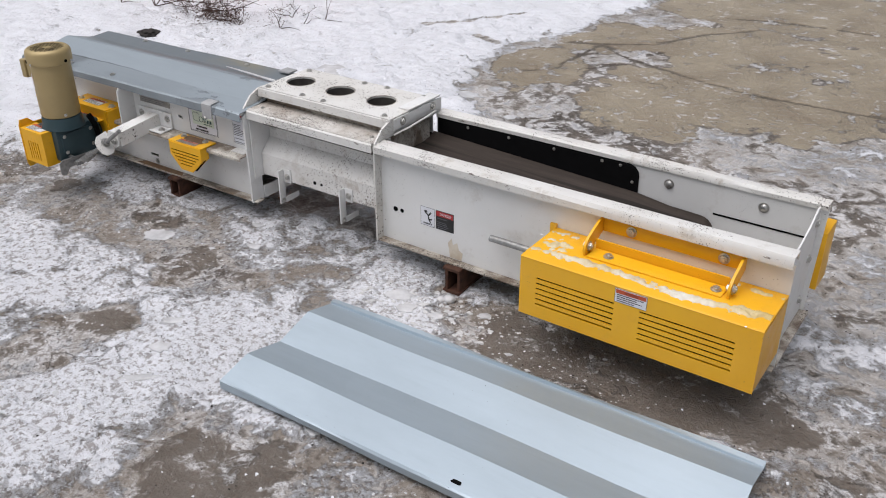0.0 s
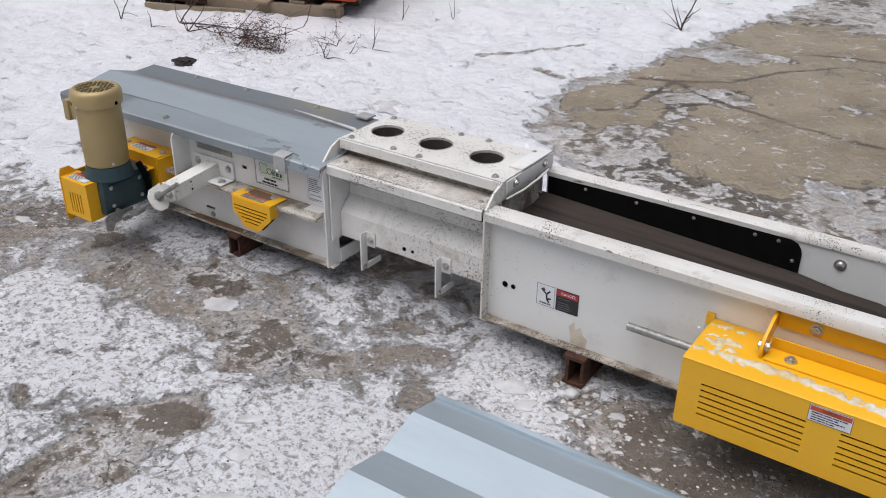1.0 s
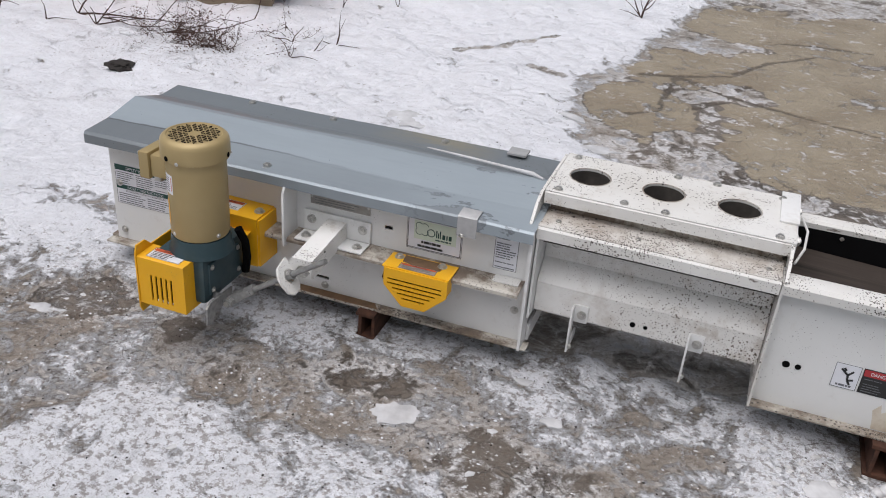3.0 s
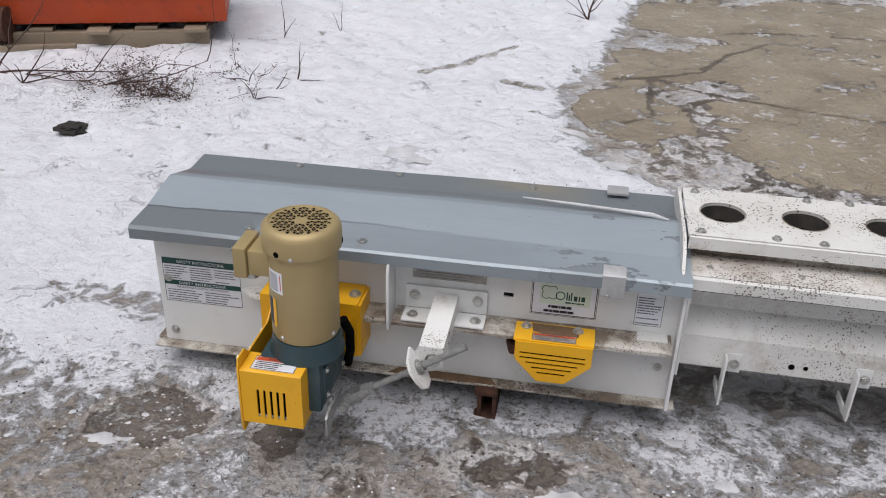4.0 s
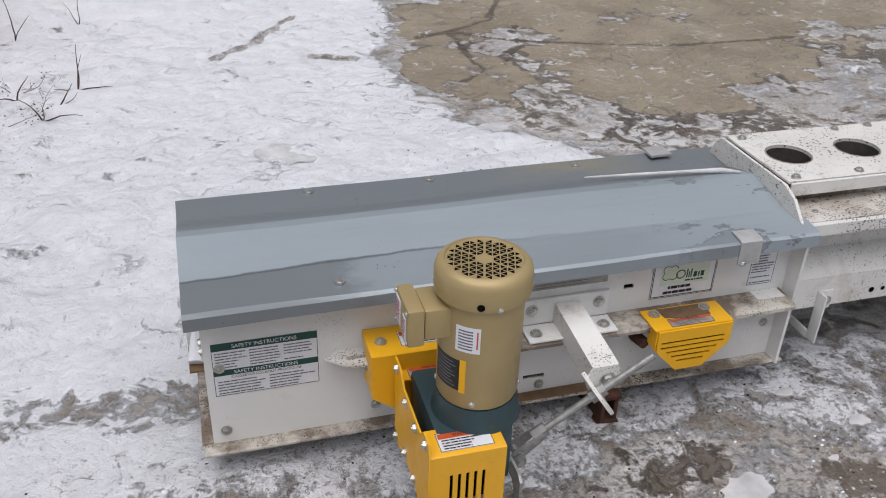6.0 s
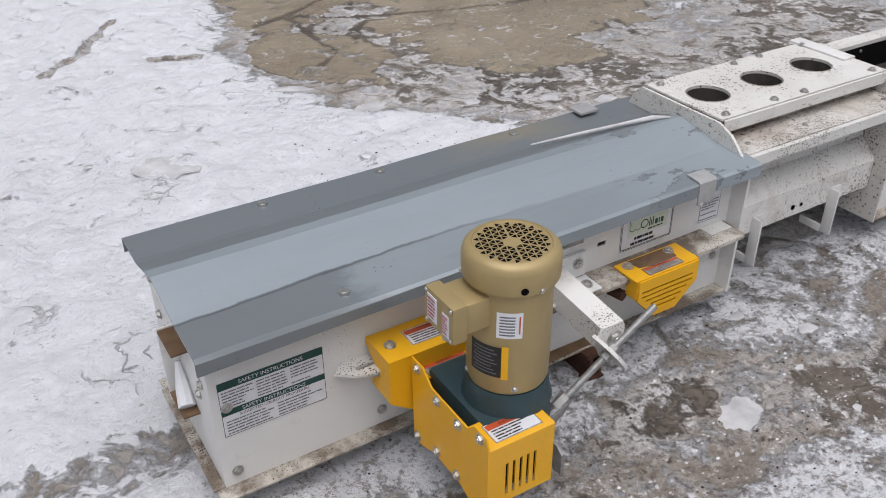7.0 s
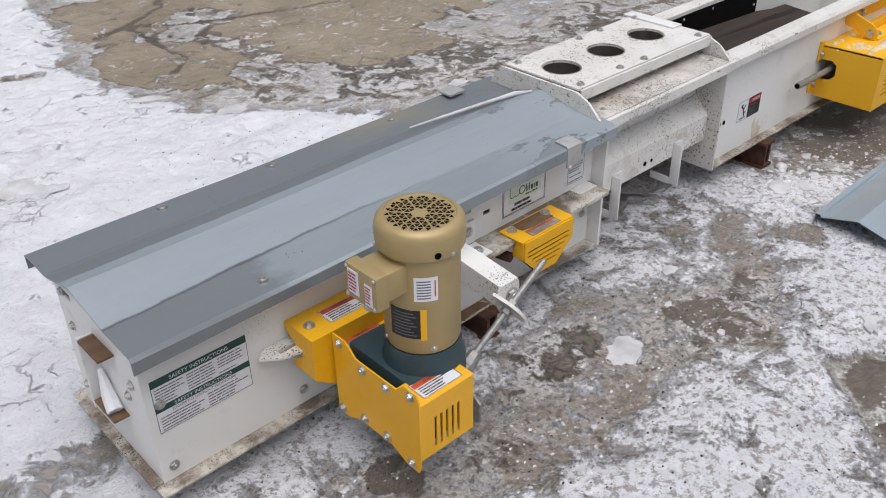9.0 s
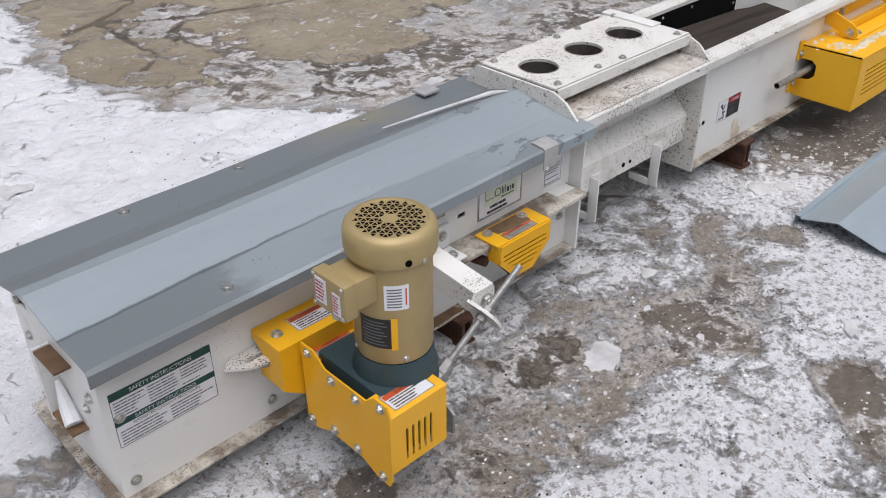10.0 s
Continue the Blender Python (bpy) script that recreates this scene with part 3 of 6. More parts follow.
def ground_fields(x, y):
    n1, n2, n3 = fbm(x, y, 1.1, 3), fbm(x, y, 3.2, 21), fbm(x, y, 9.0, 40)
    wob = (n1 - 0.5) * 0.9 + (n2 - 0.5) * 0.5
    # distance into the bare pad behind the machine
    edge = np.interp(y, [2.6, 3.3, 3.8, 4.05, 4.42, 4.8, 5.1, 5.75, 6.2, 7.2, 9.5], [-1.9, -2.15, -2.5, -2.78, -2.98, -3.05, -3.03, -2.78, -2.66, -2.58, -2.3])
    pad = smooth(-0.16, 0.12, x - edge + wob * 0.35) * smooth(2.55, 2.8, y)
    snow = 0.80 + wob * 0.25
    snow = snow * (1 - pad) + pad * (0.25 + (n2 - 0.5) * 0.6)
    # trampled ice in front of the machine
    front = np.interp(x, [-7.0, -4.7, -3.9, -3.2], [1.7, 2.05, 2.30, 2.48]) + wob * 0.5
    near = smooth(0.42, -0.38, y - front)
    snow = snow * (1 - near) + near * (0.535 + 0.085 * smooth(-1.9, -2.35, x) + (n1 - 0.5) * 0.8 + (n2 - 0.5) * 0.5)
    white = 0.9 * smooth(1.3, 0.5, blob(x, y, -3.66, 1.90, 0.12, 0.08, 30)) + smooth(1.3, 0.5, blob(x, y, -2.12, 0.98, 0.14, 0.42, -12)) + 0.8 * smooth(1.3, 0.5, blob(x, y, -2.0, 1.45, 0.5, 0.22, 30)) + smooth(1.3, 0.5, blob(x, y, -2.9, 1.5, 0.6, 0.25, 30)) + smooth(1.3, 0.4, blob(x, y, -1.68, 2.02, 0.24, 0.14, -10)) \
        + 0.8 * smooth(1.3, 0.4, blob(x, y, -0.72, 4.15, 0.38, 0.28, 30)) + 0.7 * smooth(1.3, 0.4, blob(x, y, -0.28, 2.25, 0.15, 0.12, 0)) + 0.6 * smooth(1.3, 0.4, blob(x, y, -2.6, 3.45, 0.5, 0.25, 20))
    snow = snow + 0.16 * white + 0.15 * smooth(1.3, 0.3, blob(x, y, -2.0, 1.5, 0.7, 0.4, 20)) + 0.10 * smooth(1.4, 0.3, blob(x, y, -2.25, 1.45, 0.75, 0.45, 25))
    snow = snow - 0.20 * smooth(1.3, 0.4, blob(x, y, -3.95, 1.72, 0.75, 0.42, 5) + (n2 - 0.5) * 0.8)
    snow = snow + 0.10 * smooth(1.3, 0.4, blob(x, y, -0.15, 3.05, 0.35, 0.5, 0) + (n2 - 0.5) * 0.8)
    for cx, cy, rx, ry, turn, depth in BARE:
        d = blob(x, y, cx, cy, rx, ry, turn) + (n2 - 0.5) * 1.0 + (n3 - 0.5) * 0.8
        snow = snow - depth * smooth(1.35, 0.75, d)
    tan = np.zeros_like(x)
    for cx, cy, rx, ry, turn in TAN:
        d = blob(x, y, cx, cy, rx, ry, turn) + (n2 - 0.5) * 1.0 + (n3 - 0.5) * 0.5
        tan = np.maximum(tan, smooth(1.12, 0.92, d))
    tan = tan * smooth(0.4, 0.9, pad)
    snow = np.where(tan > 0, snow - tan * 0.6, snow)
    wet = np.zeros_like(x)
    for k, pts in enumerate(CRACKS):
        width = 0.012 + 0.034 * np.clip(n2 - 0.35, 0, 1)
        if k == 0:
            width = width * 1.4
        wet = np.maximum(wet, smooth(1.2, 0.5, (streak(x + (n2 - 0.5) * 0.12, y + (n3 - 0.5) * 0.08, pts) + (n3 - 0.5) * 0.03) / width))
    wet = wet * smooth(0.2, 0.8, pad)
    snow = snow - wet * 0.3
    # dark leads in the snow further back
    for pts in ([(-3.83, 5.11), (-3.64, 5.30), (-3.36, 5.75)], [(-3.35, 5.10), (-3.15, 5.02)]):
        snow = snow - 0.55 * smooth(1.3, 0.4, (streak(x, y + (n2 - 0.5) * 0.15, pts) + (n3 - 0.5) * 0.05) / 0.026)
    grit = 0.45 + 0.5 * near - 0.5 * smooth(4.5, 5.5, y) + 0.35 * smooth(1.6, 0.3, blob(x, y, -5.15, 4.25, 0.6, 0.4))
    snow = np.clip(snow, 0, 1)
    # trodden relief: a thin crust on the bare floor, lumps and drifts where the snow is deep
    deep = smooth(0.35, 0.75, snow)
    z = deep * (0.012 + 0.016 * (n2 - 0.5)) + deep * smooth(2.6, 3.2, y) * (0.05 * (n1 - 0.5) + 0.035 * (n2 - 0.5) + 0.04 * (n3 - 0.5)) + 0.010 * (n3 - 0.5)
    z = z + deep * near * (0.014 * (n3 - 0.5) + 0.012 * (n2 - 0.5)) - 0.006 * wet
    drift = 0.03 * smooth(1.5, 0.2, blob(x, y, -5.95, 5.25, 1.4, 0.5, 15)) * 0.5
    return z + drift * (0.6 + 0.8 * n2), snow, tan, wet, grit


def graded(lo, hi, step, far, grow=1.35):
    v = list(np.arange(lo, hi, step))
    s, a = step, lo
    while a > -far:
        s *= grow
        a -= s
        v.insert(0, a)
    s, a = step, v[-1]
    while a < far:
        s *= grow
        a += s
        v.append(a)
    return np.array(v)


def ground_height(x, y):
    return float(ground_fields(np.array([float(x)]), np.array([float(y)]))[0][0])


gx = np.unique(np.concatenate([graded(-4.9, 0.3, 0.02, 90.0), np.arange(-8.5, -4.9, 0.04), np.arange(0.3, 1.5, 0.05)]))
gy = np.unique(np.concatenate([graded(0.5, 5.4, 0.02, 90.0), np.arange(5.4, 8.5, 0.03)]))
GX, GY = np.meshgrid(gx, gy)
gz, gsnow, gtan, gwet, ggrit = ground_fields(GX.ravel(), GY.ravel())
nx, ny = len(gx), len(gy)
idx = np.arange(nx * ny).reshape(ny, nx)
quads = np.stack([idx[:-1, :-1], idx[:-1, 1:], idx[1:, 1:], idx[1:, :-1]], -1).reshape(-1, 4)
gm = bpy.data.meshes.new("ground")
gm.vertices.add(nx * ny)
gm.vertices.foreach_set("co", np.stack([GX.ravel(), GY.ravel(), gz], -1).astype(np.float32).ravel())
gm.loops.add(quads.size)
gm.loops.foreach_set("vertex_index", quads.ravel().astype(np.int32))
gm.polygons.add(len(quads))
gm.polygons.foreach_set("loop_start", np.arange(0, quads.size, 4, dtype=np.int32))
gm.update(calc_edges=True)
gm.polygons.foreach_set("use_smooth", np.ones(len(quads), dtype=bool))
for fname, vals in (("snow", gsnow), ("tan", gtan), ("wet", gwet), ("grit", ggrit)):
    gm.attributes.new(fname, "FLOAT", "POINT").data.foreach_set("value", vals.astype(np.float32))
gm.materials.append(GROUND)
tagged(new("ground", gm), "yard ground of patchy packed snow, ice and stained concrete", "ground", kind="structure")

# ---------------------------------------------------------------- the belt conveyor
conveyor = thing("belt_conveyor", (-2.3, 2.4, 0.08), "white-painted steel belt conveyor with spattered dirty side panels", "conveyor", lean=True)
YF, YB = 2.225, 2.595

# head section: side panels, end plate, rails and flanges
head_holes = [slot_hole(-3.262, -3.208, 0.139, 0.150), slot_hole(-3.03, -3.005, 0.362, 0.374)]
part("head_side_panel", slab(bmesh.new(), [(-3.985, 0.10), (-2.59, 0.10), (-2.59, 0.478), (-3.985, 0.478)], "y", YF, YF + 0.005, head_holes), WHITE, conveyor)
part("head_side_panel", B(-3.985, -2.59, YB - 0.005, YB, 0.10, 0.478), WHITE, conveyor)
part("inner_floor", B(-3.9, -2.6, YF + 0.006, YB - 0.006, 0.13, 0.135), WHITE_GRIMY, conveyor)
part("bottom_flange", B(-4.005, -2.565, 2.188, YF + 0.004, 0.094, 0.100, bevel=0.001), WHITE_GRIMY, conveyor, "white flange with brown grime")
part("bottom_flange", B(-4.005, -2.565, YB - 0.004, 2.64, 0.094, 0.100, bevel=0.001), WHITE_GRIMY, conveyor)
part("rust_streak", slab(bmesh.new(), [(-3.33, 2.193), (-3.14, 2.191), (-3.03, 2.194), (-3.05, 2.222), (-3.3, 2.223)], "z", 0.1002, 0.1012), RUST_WASH, conveyor, "brown rust and mud on the flange")
# the end plate leans in, with a jagged cut-out at its top and a take-up slot
end_outline = [(YF + 0.006, 0.10), (YB - 0.006, 0.10), (YB - 0.006, 0.472), (2.50, 0.474), (2.485, 0.450), (2.45, 0.443), (2.40, 0.440), (2.33, 0.425), (2.29, 0.445), (2.262, 0.46), (YF + 0.006, 0.462)]
part("end_plate", slab(bmesh.new(), end_outline, "x", -3.985, -3.980, [slot_hole(2.515, 2.555, 0.424, 0.440)]), WHITE, conveyor, "white end plate with a cut-out top edge")
for y0, y1, z0, z1 in ((2.330, 2.425, 0.384, 0.389), (2.330, 2.425, 0.222, 0.227)):
    part("take_up_ledge", B(-4.020, -3.9, y0, y1, z0, z1), RUST_WASH, conveyor, "brown-stained ledge")
part("take_up_bar", B(-4.020, -3.986, 2.4255, 2.433, 0.205, 0.392), WHITE, conveyor)
# panel added close behind the end plate, so that its gap reads brown
part("gap_panel", B(-3.962, -3.958, YF + 0.006, YB - 0.006, 0.136, 0.46), RUST_WASH, conveyor, "brown panel added behind the cut-out top edge")
part("end_rail", B(-4.01, -3.975, YF, YB, 0.098, 0.104), WHITE_GRIMY, conveyor)
snow_fill = bmesh.new()
sweep(snow_fill, [(-3.955, 2.24, 0.125), (-3.96, 2.30, 0.13), (-3.955, 2.40, 0.124)], [0.014, 0.02, 0.012], 8)
part("snow_ridge", snow_fill, SNOW, conveyor, "snow drifted along the end rail")
wedge = bmesh.new()
sweep(wedge, [(-4.005, 2.35, 0.236), (-4.0, 2.38, 0.258), (-3.995, 2.41, 0.31)], [0.018, 0.016, 0.006], 8)
part("snow_wedge", wedge, SNOW, conveyor, "snow caught in the take-up slot")
for y, z in ((2.56, 0.43), (2.545, 0.345), (2.30, 0.30), (2.27, 0.345), (2.56, 0.17)):
    bolt(conveyor, (-3.986, y, z), (-1, 0, 0), 0.009)
for x, z in ((-3.955, 0.305), (-3.955, 0.135), (-3.62, 0.14), (-3.22, 0.12), (-2.62, 0.2)):
    bolt(conveyor, (x, YF - 0.001, z), (0, -1, 0), 0.009)
# mid rail, an angle with a lip, in two lengths, and the stiffener between them
for x0, x1 in ((-3.62, -3.325), (-3.31, -2.60)):
    part("mid_rail", folded(bmesh.new(), [(YF, 0.300), (2.155, 0.298), (2.150, 0.293), (2.150, 0.284)], x0, x1, -0.005, 6, 0.003), WHITE_GRIMY, conveyor, "white rail with brown grime on top")
part("stiffener", slab(bmesh.new(), [(YF, 0.27), (2.145, 0.27), (2.145, 0.44), (2.165, 0.474), (YF, 0.474)], "x", -3.322, -3.315), WHITE, conveyor)
part("gate_flange", slab(bmesh.new(), [(2.182, 0.094), (YF + 0.02, 0.094), (YF + 0.02, 0.486), (2.205, 0.486), (2.178, 0.47)], "x", -2.59, -2.582), WHITE, conveyor)
part("gate_flange", B(-2.59, -2.582, YB - 0.02, 2.64, 0.094, 0.482), WHITE, conveyor)
part("rail_flap", B(-2.685, -2.61, 2.185, YF - 0.001, 0.3005, 0.3035), WHITE_DIRTY, conveyor)
part("mounting_plate", B(-3.285, -3.07, 2.215, YF - 0.001, 0.305, 0.372, bevel=0.002), WHITE, conveyor)
part("mounting_plate", B(-3.285, -3.07, 2.15, 2.214, 0.3005, 0.306, bevel=0.002), WHITE, conveyor)
for x in (-3.26, -3.095):
    bolt(conveyor, (x, 2.2145, 0.345), (0, -1, 0), 0.011)
    bolt(conveyor, (x, 2.178, 0.3065), (0, 0, 1), 0.011)
bracket = slab(bmesh.new(), [(-3.735, 2.20), (-3.69, 2.165), (-3.59, 2.15), (-3.59, 2.224), (-3.71, 2.224)], "z", 0.302, 0.308, [slot_hole(-3.69, -3.64, 2.185, 2.198)])
part("slotted_bracket", bracket, WHITE_DIRTY, conveyor, "white slotted adjusting bracket")

# neck section between head and hopper
neck_front = [(2.197, 0.458), (2.197, 0.487), (2.201, 0.4905), (2.235, 0.492), (2.315, 0.492)]
part("neck_lip", folded(bmesh.new(), neck_front[:3], -2.58, -1.955, -0.004, 8, 0.0), WHITE_DIRTY, conveyor, "white folded lip")
part("neck_top", folded(bmesh.new(), neck_front[2:], -2.58, -1.955, -0.004, 8, 0.0), SPATTER, conveyor, "grimy white top flange")
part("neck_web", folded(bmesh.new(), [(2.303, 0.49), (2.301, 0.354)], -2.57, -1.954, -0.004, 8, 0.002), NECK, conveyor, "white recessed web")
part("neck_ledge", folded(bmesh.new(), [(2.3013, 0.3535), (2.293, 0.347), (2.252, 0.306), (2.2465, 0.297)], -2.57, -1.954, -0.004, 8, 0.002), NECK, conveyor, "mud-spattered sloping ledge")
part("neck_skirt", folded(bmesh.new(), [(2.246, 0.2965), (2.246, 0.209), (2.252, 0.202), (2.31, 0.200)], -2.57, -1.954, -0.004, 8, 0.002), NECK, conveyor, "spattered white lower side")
part("neck_side", B(-2.56, -1.954, 2.575, 2.58, 0.200, 0.49), WHITE_DIRTY, conveyor)
part("neck_end", B(-2.578, -2.572, 2.20, 2.304, 0.20, 0.49), WHITE, conveyor)
part("neck_floor", B(-2.56, -1.954, 2.26, 2.575, 0.2005, 0.2045), WHITE_GRIMY, conveyor)
part("neck_top", B(-2.58, -1.955, 2.55, 2.585, 0.488, 0.492), WHITE_DIRTY, conveyor)
part("foot_brace", slab(bmesh.new(), [(2.2455, 0.096), (2.430, 0.096), (2.430, 0.150), (2.2455, 0.150)], "x", -2.5815, -2.575), WHITE, conveyor)
for x in (-2.54, -1.985):
    bolt(conveyor, (x, 2.299, 0.405), (0, -1, 0), 0.013, name="bolt")
for x in (-2.535, -2.32, -1.99):
    bolt(conveyor, (x, 2.245, 0.4925), (0, 0, 1), 0.009)
for x, r in ((-2.29, 0.008), (-2.255, 0.006)):
    part("hole", cyl(bmesh.new(), (x, 2.2445, 0.236), (x, 2.2475, 0.236), r, n=12), DARK, conveyor)
# raised lid with three round ports
hs = [ring(x, 2.432, 0.056, 32) for x in (-2.498, -2.292, -2.088)]
part("port_plate", slab(bmesh.new(), [(-2.592, 2.29), (-1.94, 2.29), (-1.94, 2.572), (-2.592, 2.572)], "z", 0.553, 0.559, hs), WHITE_DIRTY, conveyor, "white plate with three round ports")
for x in (-2.498, -2.292, -2.088):
    rim = bmesh.new()
    slab(rim, ring(x, 2.432, 0.0595, 32), "z", 0.5592, 0.5602, [ring(x, 2.432, 0.0562, 32)])
    part("port_rim", rim, WHITE_GRIMY, conveyor, "worn port rim")
    tube = slab(bmesh.new(), ring(x, 2.432, 0.061, 32), "z", 0.512, 0.5525, [ring(x, 2.432, 0.0565, 32)])
    part("port_tube", tube, PORT_INSIDE, conveyor)
# unseen black panels added under the ports, so their insides stay dark
for y0 in (2.320, 2.540):
    part("port_shade_panel", B(-2.57, -1.965, y0, y0 + 0.006, 0.405, 0.552), RUBBER, conveyor, "black panel added inside the neck to darken the ports")
part("port_skirt", folded(bmesh.new(), [(2.284, 0.558), (2.281, 0.556), (2.280, 0.525)], -2.59, -1.945, -0.004, 6, 0.002), WHITE_DIRTY, conveyor)
part("port_skirt", B(-2.59, -1.945, 2.574, 2.578, 0.525, 0.558), WHITE_DIRTY, conveyor)
part("port_riser", B(-2.575, -1.96, 2.31, 2.314, 0.493, 0.553), WHITE_GRIMY, conveyor)
part("port_riser", B(-2.575, -1.96, 2.55, 2.554, 0.493, 0.553), WHITE_GRIMY, conveyor)
for x in (-2.600, -1.945):
    part("port_end", slab(bmesh.new(), [(2.20, 0.493), (2.62, 0.493), (2.60, 0.53), (2.575, 0.553), (2.29, 0.553), (2.245, 0.535)], "x", x - 0.004, x + 0.004), WHITE_DIRTY, conveyor)
part("port_angle", B(-1.985, -1.935, 2.40, 2.60, 0.5595, 0.565, bevel=0.001), WHITE, conveyor)
part("port_angle", B(-1.9405, -1.936, 2.31, 2.61, 0.51, 0.553, bevel=0.001), WHITE, conveyor)
for y in (2.36, 2.55):
    bolt(conveyor, (-1.9355, y, 0.535), (1, 0, 0), 0.012)
for x, y in ((-2.56, 2.31), (-2.56, 2.55), (-2.27, 2.305), (-2.27, 2.555), (-1.98, 2.31), (-1.98, 2.555), (-2.38, 2.31), (-2.16, 2.56)):
    bolt(conveyor, (x, y, 0.5595), (0, 0, 1), 0.009)
flap = bmesh.new()
sweep(flap, [(-1.93, 2.30, 0.50), (-1.91, 2.37, 0.512), (-1.905, 2.46, 0.522), (-1.92, 2.55, 0.518)], [0.0035] * 4, 6)
part("bent_strap", flap, WHITE_DIRTY, conveyor)
part("hood", slab(bmesh.new(), [(2.30, 0.40), (2.55, 0.40), (2.55, 0.50), (2.30, 0.50)], "x", -1.955, -1.950), WHITE_GRIMY, conveyor)
# hanging ears under the neck
for x in (-2.436, -2.118):
    ear = bmesh.new()
    box(ear, x - 0.016, x + 0.022, 2.240, 2.2455, 0.202, 0.258, bevel=0.002)
    box(ear, x - 0.022, x - 0.016, 2.212, 2.2455, 0.112, 0.256, bevel=0.002)
    box(ear, x - 0.022, x - 0.016, 2.2456, 2.320, 0.108, 0.132, bevel=0.002)
    part("hanging_ear", ear, WHITE, conveyor)
    bolt(conveyor, (x + 0.005, 2.2395, 0.228), (0, -1, 0), 0.010)
    bolt(conveyor, (x - 0.0158, 2.229, 0.124), (1, 0, 0), 0.008)

# loading hopper
XL, XR = -1.948, -0.475
part("hopper_panel", slab(bmesh.new(), [(XL, 0.106), (XR - 0.03, 0.106), (XR - 0.03, 0.475), (XL, 0.475)], "y", 2.238, 2.243), WHITE, conveyor, "white hopper side panel")
lip = [(2.205, 0.458), (2.203, 0.482), (2.208, 0.489), (2.25, 0.492), (2.262, 0.488), (2.262, 0.462)]
part("hopper_lip", folded(bmesh.new(), lip, XL, XR, -0.004, 14, 0.003), WHITE_DIRTY, conveyor, "chipped white folded rim")
part("hopper_flange", slab(bmesh.new(), [(2.200, 0.104), (2.420, 0.104), (2.420, 0.150), (2.300, 0.165), (2.300, 0.485), (2.200, 0.485)], "x", XL - 0.004, XL + 0.002), WHITE_DIRTY, conveyor, "spattered white end flange")
part("hopper_flange", B(XL, XR, 2.205, 2.2375, 0.104, 0.109), WHITE_GRIMY, conveyor)
part("hopper_back_panel", B(XL, XR - 0.02, 2.599, 2.604, 0.12, 0.475), WHITE, conveyor, "white hopper back panel")
lipb = [(2.597, 0.476), (2.597, 0.490), (2.601, 0.494), (2.636, 0.494), (2.642, 0.489), (2.642, 0.457)]
part("hopper_lip", folded(bmesh.new(), lipb, XL, XR - 0.005, -0.004, 14, 0.004), WHITE_DIRTY, conveyor, "chipped white folded rim")
skirt = [(-1.94, 0.30), (-1.100, 0.30), (-1.100, 0.434), (-1.105, 0.452), (-1.117, 0.466), (-1.137, 0.473), (-1.94, 0.475)]
part("rubber_skirt", slab(bmesh.new(), skirt, "y", 2.592, 2.5985), RUBBER, conveyor, "black rubber side skirt")
for x in (-1.80, -1.62, -1.43, -1.24, -1.17, -1.122):
    bolt(conveyor, (x, 2.5915, 0.462 if x < -1.15 else 0.41), (0, -1, 0), 0.0045)
for x in (-0.992, -0.672):
    bolt(conveyor, (x, 2.5985, 0.434), (0, -1, 0), 0.013, domed=True)
part("panel_slot", B(-0.83, -0.53, 2.5975, 2.5988, 0.365, 0.371), DARK, conveyor)
part("hopper_floor", B(XL + 0.003, XR - 0.06, 2.245, 2.598, 0.20, 0.205), WHITE_GRIMY, conveyor)
end = [(2.243, 0.106), (2.602, 0.106), (2.602, 0.485), (2.566, 0.489), (2.535, 0.474), (2.49, 0.456), (2.41, 0.437), (2.243, 0.425)]
part("hopper_end", slab(bmesh.new(), end, "x", -0.507, -0.502), WHITE, conveyor, "white end plate with a bent top edge")
part("end_flange", slab(bmesh.new(), [(-0.507, 0.106), (XR, 0.106), (XR, 0.455), (-0.507, 0.455)], "y", 2.2385, 2.243), WHITE, conveyor)
part("end_flange", slab(bmesh.new(), [(-0.507, 0.106), (-0.49, 0.106), (-0.478, 0.49), (-0.507, 0.49)], "y", 2.5995, 2.604), WHITE, conveyor)
part("end_flange", B(-0.507, -0.472, 2.243, 2.602, 0.104, 0.109), WHITE_GRIMY, conveyor)
for y, z in ((2.570, 0.440), (2.555, 0.32), (2.545, 0.175)):
    bolt(conveyor, (-0.5015, y, z), (1, 0, 0), 0.011)
for x, r in ((-1.885, 0.010), (-1.855, 0.008)):
    part("hole", cyl(bmesh.new(), (x, 2.2365, 0.24), (x, 2.2395, 0.24), r, n=12), DARK, conveyor)
stain = slab(bmesh.new(), [(-1.652, 0.168), (-1.636, 0.19), (-1.63, 0.165), (-1.612, 0.178), (-1.604, 0.15), (-1.588, 0.142), (-1.592, 0.112), (-1.642, 0.112), (-1.646, 0.14)], "y", 2.2368, 2.2379)
part("rust_stain", stain, STAIN, conveyor, "pale brown rust run on the white panel")
# belt, a shallow trough round the tail pulley
belt = bmesh.new()
prof = []
for k in range(9):
    s = k / 8
    prof.append((2.262 + 0.326 * s, 0.022 * (abs(s - 0.5) * 2) ** 2.0))
path = [(-2.60, 0.395)] + [(-1.96 + 1.09 * k / 10, 0.395 - 0.05 * k / 10) for k in range(11)]
path += [(-0.87 + 0.052 * math.sin(a), 0.345 - 0.052 + 0.052 * math.cos(a)) for a in (math.pi * k / 9 for k in range(1, 10))]
rows = [[belt.verts.new((x, y, z + dz * (1 if k < 10 else 0.5))) for y, dz in prof] for k, (x, z) in enumerate(path)]
